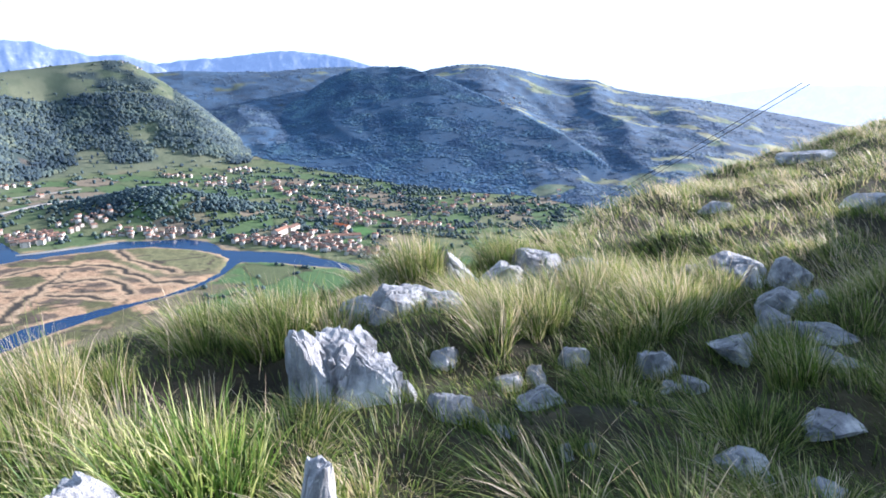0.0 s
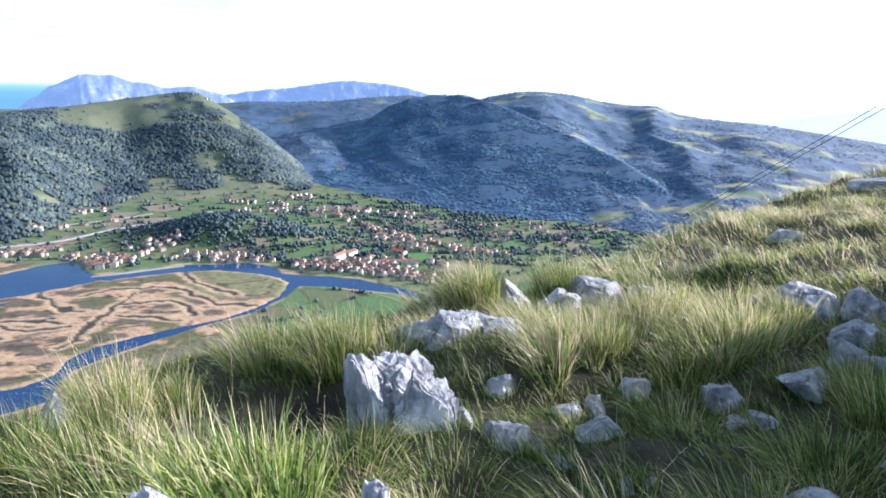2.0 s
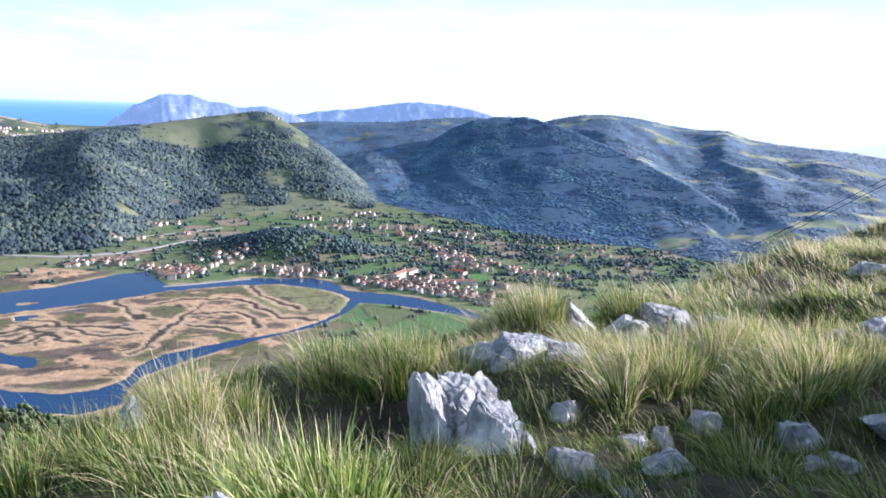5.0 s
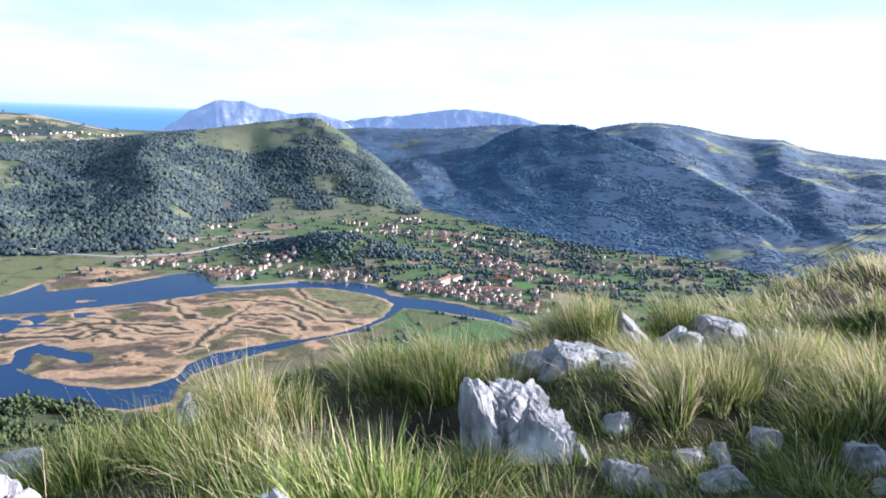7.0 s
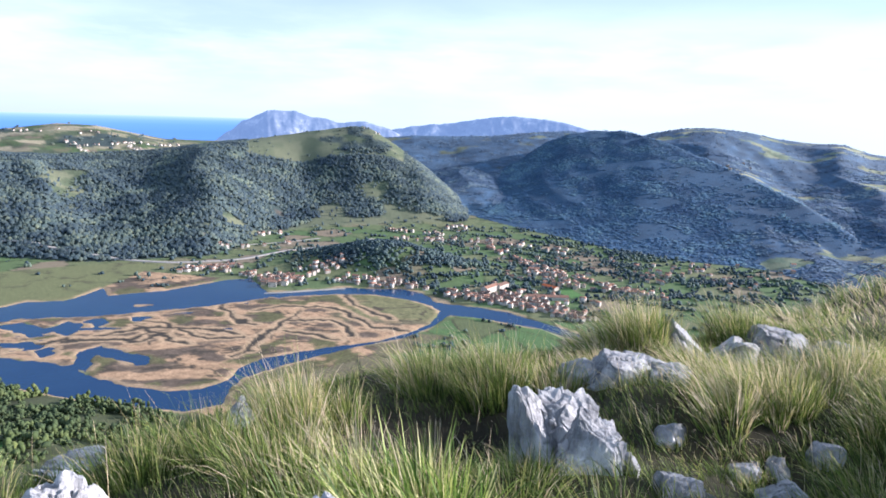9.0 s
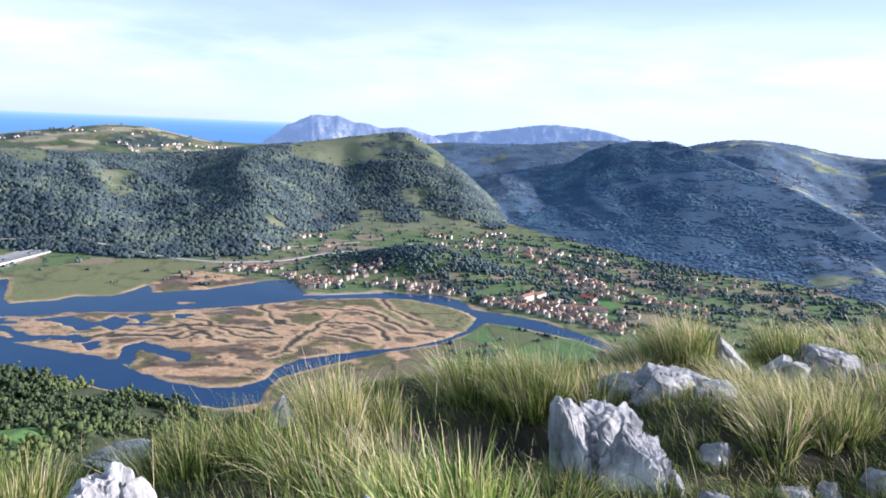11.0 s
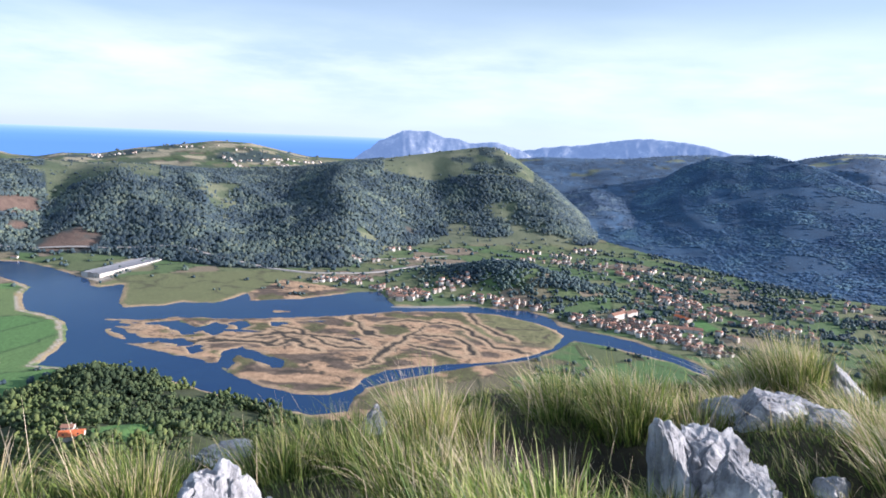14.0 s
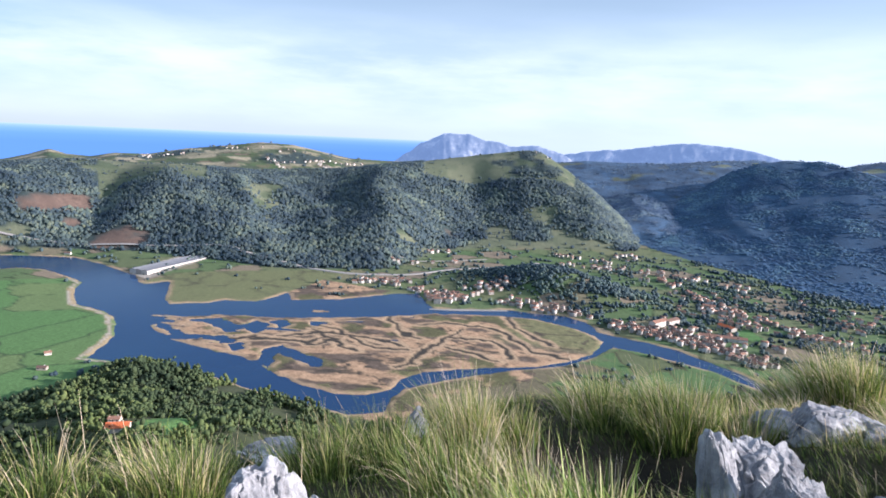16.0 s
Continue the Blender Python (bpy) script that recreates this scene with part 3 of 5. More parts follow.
def cover_colour(x, y, z, kind, shore, island):
    r, az = np.hypot(x, y), np.degrees(np.arctan2(x, y))
    n1, n2 = fbm(x / 40, y / 40, 71), fbm(x / 9, y / 9, 75)
    col = np.zeros((*np.shape(x), 3)) + (0.05, 0.06, 0.03)
    thatch_and_shade = blend(np.zeros_like(col) + (0.03, 0.028, 0.014), (0.06, 0.052, 0.026), (fbm(x * 5, y * 5, 77) - 0.45) * 5)
    # shade painted in: the ground of the first hollow goes nearly black
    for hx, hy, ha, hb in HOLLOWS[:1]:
        thatch_and_shade = blend(thatch_and_shade, (0.014, 0.012, 0.008), 1.5 - ((x - hx) / ha) ** 2 - ((y - hy) / hb) ** 2)
    col = np.where((kind == 0)[..., None], thatch_and_shade, col)
    col[kind == 1] = (0.05, 0.062, 0.028)
    col = np.where(((kind == 1) & (np.hypot(x - MEADOW[0], y - MEADOW[1]) < 27))[..., None], (0.09, 0.18, 0.05), col)
    pick, hedge = fields(x, y, 62, 81)
    green = blend(np.zeros((*np.shape(x), 3)) + (0.08, 0.135, 0.05), (0.15, 0.155, 0.08), pick * 1.3 - 0.25)
    green = blend(green, (0.2, 0.165, 0.115), (pick - 0.8) * 9)
    meadow = blend(green, (0.03, 0.05, 0.02), (0.09 - hedge) * 20)
    flat = kind == 2
    col = np.where(flat[..., None], meadow, col)
    # the polder, the flat green field by the factory and the near fields
    polder = flat & (az < -47) & (r < 1400) & (y < 860)
    pick2, hedge2 = fields(x, y, 130, 91)
    lush = blend(np.zeros_like(col) + (0.085, 0.18, 0.055), (0.135, 0.18, 0.07), pick2)
    lush = blend(lush, (0.04, 0.07, 0.03), (0.045 - hedge2) * 30)
    col = np.where(polder[..., None], lush, col)
    saltings = flat & (x > -1010) & (x < -735) & (y > 780) & (r < 1390)
    col = np.where(saltings[..., None], blend(np.zeros_like(col) + (0.14, 0.155, 0.07), (0.09, 0.095, 0.05), (n2 - 0.5) * 4 + (0.05 - np.abs(fbm(x / 60, y / 60, 119) - 0.5)) * 30), col)
    reedy = flat & (x > -740) & (x < -590) & (y > 880) & (y < 1080)
    near = flat & (x > -345) & (x < 200) & (y < 970) & (r < 1000)
    nf = blend(np.zeros_like(col) + (0.078, 0.145, 0.05), (0.14, 0.125, 0.075), ((fbm(x / 70, y / 45, 95) - 0.57) + np.clip((-160 - x) / 260, -0.2, 0.25)) * 9)
    plot, verge = fields(x + y * 0.4, y - x * 0.3, 75, 97)
    nf = blend(nf, (0.11, 0.105, 0.055), (plot - 0.86) * 6)
    nf = blend(nf, (0.05, 0.055, 0.028), (0.07 - verge) * 30)
    col = np.where(near[..., None], nf, col)
    reed = np.zeros_like(col) + (0.37, 0.25, 0.15)
    bank = fbm(x / 55 + y / 90, y / 26 - x / 70, 101, 4)
    reed = blend(reed, (0.115, 0.088, 0.066), (bank - 0.5) * 14)
    reed = blend(reed, (0.1, 0.1, 0.045), (n1 - 0.55) * 14)
    reed = blend(reed, (0.16, 0.16, 0.075), np.clip((x + 330) / 40, 0, 1) * np.clip((y - 880 - (x + 330) * 0.1) / 40, 0, 1))
    warp = fbm(x / 70, y / 70, 111) * 3
    line = np.abs(fbm(x / 60 + y / 110 + warp, y / 34 - x / 80, 113, 3) - 0.5)
    reed = blend(reed, (0.06, 0.05, 0.038), (0.035 - line) * 60)
    banks = np.minimum.reduce([along(creek, x + (fbm(x / 24, y / 24, 23) - 0.5) * 26, y + (fbm(x / 24, y / 24, 27) - 0.5) * 26) for creek in CREEKS])
    reed = blend(reed, (0.44, 0.315, 0.19), np.clip((12 - banks) / 4, 0, 1) * 0.85)
    reed = reed * (0.62 + 0.76 * fbm(x / 7, y / 7, 117, 2))[..., None]
    strip = flat & (x > -350) & (x < -215) & (shore < 42) & (y < 800)
    marsh = flat & ((island > 0) | reedy | strip)
    col = np.where(marsh[..., None], reed, col)
    mud = np.clip((np.where(polder, 14, 9) - shore) / 3, 0, 1) * flat * np.clip((fbm(x / 45, y / 45, 123, 3) - 0.38) * 8, 0.15, 1)
    col = blend(col, (0.4, 0.29, 0.18), mud * 0.75)
    dyke = polder & (shore > 6) & (shore < 9 + 3 * n2)
    col = np.where(dyke[..., None], np.array((0.38, 0.34, 0.27)) * (0.8 + 0.4 * n2[..., None]), col)
    wx, wy = x + (fbm(x / 24, y / 24, 23) - 0.5) * 26, y + (fbm(x / 24, y / 24, 27) - 0.5) * 26
    for creek in CREEKS:
        col = blend(col, (0.04, 0.036, 0.03), (4.6 - along(creek, wx, wy)) / 2 * flat)
    col = np.where((side(PITCH, x, y) > 0)[..., None], (0.075, 0.17, 0.045), col)
    yard = flat & (side(FACTORY, x, y) > -14) & (shore > 3)
    col = np.where(yard[..., None], np.array((0.36, 0.33, 0.28)) * (0.7 + 0.6 * n2[..., None]), col)
    # hills
    o = open_land(x, y, kind)
    hill = kind >= 3
    turf = blend(green, (0.05, 0.07, 0.03), (0.06 - hedge) * 20)
    # far turf blended to a pale grey-green, haze put into its colour
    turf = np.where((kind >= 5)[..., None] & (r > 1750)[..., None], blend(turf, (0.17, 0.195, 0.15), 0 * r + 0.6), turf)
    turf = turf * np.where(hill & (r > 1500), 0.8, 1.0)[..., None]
    wide = fields(x, y, 95, 83)[0]
    turf = np.where((kind == 4)[..., None], blend(blend(turf, (0.3, 0.27, 0.18), (wide - 0.45) * 4), (0.05, 0.075, 0.045), (0.3 - wide) * 6), turf)
    turf = np.where((kind == 3)[..., None], blend(np.zeros_like(col) + (0.078, 0.105, 0.062), (0.145, 0.16, 0.1), pick * 1.3 - 0.2), turf)
    turf = np.where((kind >= 6)[..., None], blend(np.zeros_like(col) + (0.12, 0.17, 0.11), (0.27, 0.28, 0.17), pick * 1.2 - 0.1), turf)
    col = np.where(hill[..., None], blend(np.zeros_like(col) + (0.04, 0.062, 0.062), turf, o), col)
    # the blue ground of these far hills stands in for haze
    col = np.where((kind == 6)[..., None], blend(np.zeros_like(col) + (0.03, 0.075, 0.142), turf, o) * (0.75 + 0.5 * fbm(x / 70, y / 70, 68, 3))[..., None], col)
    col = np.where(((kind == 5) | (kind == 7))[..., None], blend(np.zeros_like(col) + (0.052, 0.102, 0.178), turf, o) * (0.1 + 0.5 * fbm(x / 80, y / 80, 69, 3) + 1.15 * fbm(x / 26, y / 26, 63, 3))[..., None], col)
    for cx, cy, rad in CUTS:
        d = np.hypot(x - cx, (y - cy)) + (n1 - 0.5) * 90 + (n2 - 0.5) * 40
        col = blend(col, np.array((0.15, 0.105, 0.082)) * (0.6 + 0.8 * n2[..., None]), (rad - d) / 34)
    return col


CUTS = [(-1320, 1062, 62), (-1275, 1075, 50), (-1605, 1095, 70), (-1590, 1165, 60), (-1474, 1082, 30), (-711, 1627, 26)]


def build_ground():
    az = np.radians(np.concatenate([np.arange(-180, -60, 3.0), np.arange(-60, 46, 0.21), np.arange(46, 180, 3.0)]))
    r = np.concatenate([[0.02], np.geomspace(0.3, 20, 90), np.geomspace(22, 440, 45), np.arange(450, 540, 6.0), np.arange(540, 1110, 4.2), np.arange(1110, 1300, 6.0), np.arange(1300, 1700, 8.5), np.arange(1700, 2600, 16.0), np.arange(2600, 4000, 40.0), np.geomspace(4000, 4900, 8)])
    a, d = np.meshgrid(az, r)
    x, y = d * np.sin(a), d * np.cos(a)
    z, kind, shore, island = land(x, y)
    nr, na = x.shape
    i, j = np.meshgrid(np.arange(nr - 1), np.arange(na), indexing="ij")
    k = (j + 1) % na
    faces = np.stack([i * na + j, i * na + k, (i + 1) * na + k, (i + 1) * na + j], -1).reshape(-1, 4)[:, ::-1]
    ob = smooth(mesh_object("ground", np.stack([x, y, z], -1).reshape(-1, 3), faces, MAT["ground"]))
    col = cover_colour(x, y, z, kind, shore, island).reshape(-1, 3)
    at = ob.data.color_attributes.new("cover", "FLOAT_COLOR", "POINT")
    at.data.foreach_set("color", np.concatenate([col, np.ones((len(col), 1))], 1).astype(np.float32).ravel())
    return tagged(ob, "grassy hilltop falling to marsh, meadows and wooded hills", "ground", kind="structure")


build_ground()


def build_water():
    n = 60
    xs, ys = np.linspace(-2300, 700, n), np.linspace(350, 1500, n)
    x, y = np.meshgrid(xs, ys)
    i, j = np.meshgrid(np.arange(n - 1), np.arange(n - 1), indexing="ij")
    faces = np.stack([i * n + j, i * n + j + 1, (i + 1) * n + j + 1, (i + 1) * n + j], -1).reshape(-1, 4)
    ob = mesh_object("river_water", np.stack([x, y, 0 * x], -1).reshape(-1, 3), faces, MAT["water"])
    return tagged(ob, "calm deep blue tidal river winding round reed islands", "river", kind="structure")


build_water()

# ---- the distance ----
FAR_ONE = [(-29.5, -3.2), (-28.5, -2.2), (-27.3, -1.45), (-26.4, -0.7), (-25.5, -0.42), (-24.5, 0.14), (-22.1, 0.15), (-20.9, -0.27), (-19.9, -0.32), (-18.7, -0.65), (-16.3, -0.54), (-14.3, -1.1), (-12, -2.4)]
FAR_TWO = [(-16, -2.2), (-14.3, -1.2), (-12.4, -0.8), (-8.6, -0.38), (-5.8, 0.08), (-3.55, 0.27), (-0.8, 0.08), (2.3, -0.58), (6, -1.8)]
FAR_THREE = [(15, -4), (20, -2.6), (23.5, -2.06), (27, -2.24), (30, -1.95), (32.4, -1.39), (35.8, -0.87), (41.8, -0.49), (60, 0.5)]


def far_range(name, crest, dist, label, tone="distance"):
    """A distant mountain: a crest with rocky ribs that falls to both sides."""
    az = np.arange(crest[0][0], crest[-1][0], 0.08)
    u = np.linspace(-1, 1, 40)
    a, v = np.meshgrid(az, u)
    rad = dist + v * 240
    el = on(crest, a) + 0.06 + (fbm(a * 1.3, a * 0 + 3, 131, 5) - 0.5) * 0.16
    top = EYE_Z + dist * np.tan(np.radians(el))
    fall = np.abs(v) ** 0.9
    z = top - fall * 230 + (fbm(a * 1.1 + v * 0.8, v * 2.6, 133, 5) - 0.5) * 70 * np.clip(fall * 4, 0, 1) * np.clip(1.2 - fall, 0, 1)
    x, y = rad * np.sin(np.radians(a)), rad * np.cos(np.radians(a))
    nr, na = x.shape
    i, j = np.meshgrid(np.arange(nr - 1), np.arange(na - 1), indexing="ij")
    faces = np.stack([i * na + j, (i + 1) * na + j, (i + 1) * na + j + 1, i * na + j + 1], -1).reshape(-1, 4)
    return tagged(smooth(mesh_object(name, np.stack([x, y, z], -1).reshape(-1, 3), faces, MAT[tone])), label, "mountain", kind="structure")


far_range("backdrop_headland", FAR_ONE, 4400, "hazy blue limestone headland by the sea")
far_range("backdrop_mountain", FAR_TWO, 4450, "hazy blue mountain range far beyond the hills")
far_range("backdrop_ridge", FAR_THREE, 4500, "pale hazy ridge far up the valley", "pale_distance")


def build_sea():
    az = np.radians(np.arange(-110, -18.9, 1.3))
    r = np.linspace(4660, 4860, 6)
    a, d = np.meshgrid(az, r)
    z = EYE_Z - 4860 * 0.0098 - (4860 - d) * 1.4
    n, k = a.shape
    i, j = np.meshgrid(np.arange(n - 1), np.arange(k - 1), indexing="ij")
    faces = np.stack([i * k + j, (i + 1) * k + j, (i + 1) * k + j + 1, i * k + j + 1], -1).reshape(-1, 4)
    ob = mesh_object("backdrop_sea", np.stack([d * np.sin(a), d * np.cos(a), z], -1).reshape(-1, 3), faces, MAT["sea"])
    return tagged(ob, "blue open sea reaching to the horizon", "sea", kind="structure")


build_sea()

# ---- woods ----
def ico():
    p = (1 + 5**0.5) / 2
    v = np.array([(-1, p, 0), (1, p, 0), (-1, -p, 0), (1, -p, 0), (0, -1, p), (0, 1, p), (0, -1, -p), (0, 1, -p), (p, 0, -1), (p, 0, 1), (-p, 0, -1), (-p, 0, 1)], float)
    f = np.array([(0, 11, 5), (0, 5, 1), (0, 1, 7), (0, 7, 10), (0, 10, 11), (1, 5, 9), (5, 11, 4), (11, 10, 2), (10, 7, 6), (7, 1, 8), (3, 9, 4), (3, 4, 2), (3, 2, 6), (3, 6, 8), (3, 8, 9), (4, 9, 5), (2, 4, 11), (6, 2, 10), (8, 6, 7), (9, 8, 1)])
    return v / np.linalg.norm(v[0]), f


ICO_V, ICO_F = ico()
RNG = np.random.default_rng(7)


def clumps(name, centres, radii, heights, material, label, jitter=0.3):
    """Many ragged leaf clumps in one mesh."""
    n = len(centres)
    v = ICO_V[None] * (1 + RNG.uniform(-jitter, jitter, (n, 12, 1)))
    turn = RNG.uniform(0, 2 * math.pi, n)
    c, s = np.cos(turn)[:, None], np.sin(turn)[:, None]
    vx, vy = v[..., 0] * c - v[..., 1] * s, v[..., 0] * s + v[..., 1] * c
    verts = np.stack([vx * radii[:, None], vy * radii[:, None], v[..., 2] * heights[:, None]], -1) + centres[:, None]
    faces = ICO_F[None] + (np.arange(n) * 12)[:, None, None]
    ob = smooth(mesh_object(name, verts.reshape(-1, 3), faces.reshape(-1, 3), material))
    return tagged(ob, label, "woods", kind="stuff")


def spindles(name, roots, radii, heights, material, label, own=0.35):
    """Many trees in one mesh: two ragged rings of leaves under a tip, slender or round-headed."""
    n, k = len(roots), 4
    round_head = RNG.uniform(0, 1, (n, 1)) ** 0.8
    a = RNG.uniform(0, 2 * math.pi, (n, 1)) + np.arange(k) * 2 * math.pi / k
    q = radii[:, None] * RNG.uniform(0.75, 1.25, (n, k))
    ring = np.stack([np.cos(a) * q, np.sin(a) * q, heights[:, None] * RNG.uniform(0.25, 0.5, (n, k))], -1)
    q2, a2 = radii[:, None] * RNG.uniform(0.55, 1.0, (n, k)) * (0.5 + 0.5 * round_head), a + RNG.uniform(0.2, 0.9, (n, 1))
    crown = np.stack([np.cos(a2) * q2, np.sin(a2) * q2, heights[:, None] * RNG.uniform(0.66, 0.86, (n, k))], -1)
    low, tip = np.zeros((n, 1, 3)), np.zeros((n, 1, 3))
    low[:, 0, 2] = -1.0
    tip[:, 0] = np.stack([RNG.normal(0, 0.6, n), RNG.normal(0, 0.6, n), heights], -1)
    v = np.concatenate([low, ring, crown, tip], 1) + roots[:, None]
    f = []
    for i in range(k):
        j = (i + 1) % k
        f += [(0, 1 + j, 1 + i), (1 + i, 1 + j, 1 + k + i), (1 + j, 1 + k + j, 1 + k + i), (1 + k + i, 1 + k + j, 1 + 2 * k)]
    f = np.array(f)
    faces = f[None] + (np.arange(n) * (2 * k + 2))[:, None, None]
    ob = smooth(mesh_object(name, v.reshape(-1, 3), faces.reshape(-1, 3), material))
    x, y, z = roots.T
    e = 14.0
    slope = np.stack([(land(x - e, y)[0] - land(x + e, y)[0]) / (2 * e), (land(x, y - e)[0] - land(x, y + e)[0]) / (2 * e), np.ones(n)], -1)
    slope = np.clip(slope, -2, 2) / np.linalg.norm(slope, axis=1)[:, None]
    out_ = v - (roots + np.stack([0 * x, 0 * x, heights * 0.35], -1))[:, None]
    out_ = out_ / (np.linalg.norm(out_, axis=2, keepdims=True) + 1e-6)
    nrm = slope[:, None] + out_ * own
    nrm = nrm / np.linalg.norm(nrm, axis=2, keepdims=True)
    ob.data.normals_split_custom_set_from_vertices(nrm.reshape(-1, 3).tolist())
    return tagged(ob, label, "woods", kind="stuff")


def scatter_polar(count, az0, az1, r0, r1):
    a = np.radians(RNG.uniform(az0, az1, count))
    r = np.sqrt(RNG.uniform(r0 * r0, r1 * r1, count))
    return r * np.sin(a), r * np.cos(a)


def build_woods():
    sets = [scatter_polar(42000, -60, -2, 1370, 2450), scatter_polar(36000, -12, 32, 1400, 2750), scatter_polar(9000, -60, 45, 2300, 3620)]
    x, y = np.concatenate([p[0] for p in sets]), np.concatenate([p[1] for p in sets])
    far = np.repeat([0.0, 0.35, 1.0], [len(p[0]) for p in sets])
    z, kind, shore, island = land(x, y)
    o = open_land(x, y, kind)
    cut = np.zeros(len(x), bool)
    for cx, cy, rad in CUTS:
        cut |= np.hypot(x - cx, y - cy) < rad * 0.85 + 40 * (fbm(x / 30, y / 30, 73) - 0.5)
    keep = (kind >= 3) & (RNG.uniform(0, 1, len(x)) > o * np.where(kind > 4, 1.01, 0.96)) & ~cut
    for n, h in enumerate(HILLS.values()):
        keep &= (kind != 3 + n) | (np.hypot(x, y) < on(h["far"], np.degrees(np.arctan2(x, y))) + 15)
    keep &= RNG.uniform(0, 1, len(x)) < np.where(kind == 4, np.where(fields(x, y, 95, 83)[1] < 0.2, 0.75, 0.12), 1.0)
    copse = fbm(x / 130, y / 130, 163, 4) + 0.25 * (fbm(x / 30, y / 30, 165, 2) - 0.5)
    keep &= (kind < 5) | (copse > 0.43) | (RNG.uniform(0, 1, len(x)) < 0.05)
    keep &= ~((kind == 3) & (np.hypot(x, y) > 2180) & (np.abs(np.degrees(np.arctan2(x, y)) + 18.5) < 6) & (RNG.uniform(0, 1, len(x)) < 0.85))
    x, y, z, far, kind = x[keep], y[keep], z[keep], far[keep], kind[keep]
    stand = fbm(x / 120, y / 120, 161, 3)
    rad = (2.4 + 4.0 * RNG.uniform(0, 1, len(x)) ** 2) * (1 + far * 0.8)
    h = RNG.uniform(5.5, 10.5, len(x)) * (0.7 + 0.7 * stand)
    beyond = kind >= 5
    rad, h = np.where(beyond, rad * 0.75, rad), np.where(beyond, h * 0.36, h)
    brow = (kind == 3) & (np.hypot(x, y) > on(HILLS["left"]["far"], np.degrees(np.arctan2(x, y))) - 220)
    h = np.where(brow, h * 0.5, h)
    roots = np.stack([x, y, z], -1)
    for pick, name, tone, label in (((kind == 3) | (kind == 4), "hill_woods", "far_leaves", "dense dark eucalyptus and oak woods on the hill, slightly blued for haze"),
                                    (kind == 6, "valley_side_woods", "hazed_leaves", "mixed woods on the hill beyond the town, leaves blued for haze"),
                                    ((kind == 5) | (kind == 7), "winter_woods", "pale_hazed_leaves", "woods on the far slopes, haze painted pale blue into the leaves")):
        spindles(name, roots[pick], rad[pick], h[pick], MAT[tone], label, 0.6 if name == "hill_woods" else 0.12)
    # hedges, gardens and the knoll on the valley floor
    x, y = scatter_polar(28000, -58, 40, 800, 1750)
    z, kind, shore, island = land(x, y)
    pick, hedge = fields(x, y, 62, 81)
    knoll = np.exp(-(((x - KNOLL[0]) / 150) ** 2 + ((y - KNOLL[1]) / 75) ** 2))
    flat = (kind == 2) & (shore > 12) & (island < 0)
    open_field = ((x > -1010) & (x < -735) & (y < 1120)) | ((x < -735) & (y < 880))
    chance = np.where(hedge < 0.08, 0.6, 0.01) + (x > -250) * (np.hypot(x, y) > 1080) * (0.6 * fbm(x / 150, y / 42, 145) + 0.4 * fbm(x / 40, y / 25, 146) < np.where(x > 150, 0.45, 0.4)) * 0.95 + (knoll > 0.32) * (fbm(x / 60, y / 60, 141) > 0.42) * 0.9
    chance = np.where(open_field, 0.006, chance)
    chance = np.where((x > -345) & (y < 970) & (np.hypot(x, y) < 1000), np.where(fields(x + y * 0.4, y - x * 0.3, 75, 97)[1] < 0.06, 0.28, 0.012), chance)
    extra = [(RNG.normal(KNOLL[0], 85, 1900), RNG.normal(KNOLL[1], 42, 1900)), (RNG.uniform(-260, 560, 2600), RNG.uniform(1120, 1560, 2600))]
    ex, ey = np.concatenate([p[0] for p in extra]), np.concatenate([p[1] for p in extra])
    grove = np.concatenate([fbm(extra[0][0] / 50, extra[0][1] / 50, 141) > 0.4, fbm(extra[1][0] / 75, extra[1][1] / 45, 143) > 0.58])
    ez, ek, es, ei = land(ex, ey)
    x, y, z = np.concatenate([x, ex]), np.concatenate([y, ey]), np.concatenate([z, ez])
    flat, chance = np.concatenate([flat, (ek == 2) & (es > 12) & grove]), np.concatenate([chance, 0 * ex + 0.9])
    keep = flat & (RNG.uniform(0, 1, len(x)) < chance) & (np.hypot(x, y) > 700) & (side(PITCH, x, y) < -4)
    x, y, z = np.repeat(x[keep], 2), np.repeat(y[keep], 2), np.repeat(z[keep], 2)
    x, y = x + RNG.normal(0, 2.8, len(x)), y + RNG.normal(0, 2.8, len(x))
    rad = 1.4 + 3.0 * RNG.uniform(0, 1, len(x)) ** 1.4
    h = rad * RNG.uniform(0.7, 1.3, len(x))
    clumps("valley_trees", np.stack([x, y, z + h * 0.6], -1), rad, h, MAT["valley_leaves"], "hedges and small trees between meadows and gardens")
    # the wooded spur under the hilltop
    x, y = scatter_polar(7600, -64, -8, 300, 890)
    z, kind, shore, island = land(x, y)
    gap = fbm(x / 55, y / 55, 151, 3) > 0.65
    keep = (kind == 1) & ~gap & (np.hypot(x - FARM[0], y - FARM[1]) > 21) & (np.hypot(x - MEADOW[0], y - MEADOW[1]) > 24 + 12 * (fbm(x / 12, y / 12, 153) - 0.5))
    x, y, z = x[keep], y[keep], z[keep]
    size = np.repeat(RNG.uniform(0.45, 1.35, len(x)) * (0.5 + fbm(x / 45, y / 45, 157, 3)), 5)
    x, y, z = np.repeat(x, 5), np.repeat(y, 5), np.repeat(z, 5)
    x, y = x + RNG.normal(0, 2.1, len(x)) * size, y + RNG.normal(0, 2.1, len(x)) * size
    rad = (0.9 + 1.8 * RNG.uniform(0, 1, len(x)) ** 1.5) * (0.5 + 0.5 * size)
    h = rad * RNG.uniform(0.7, 1.7, len(x))
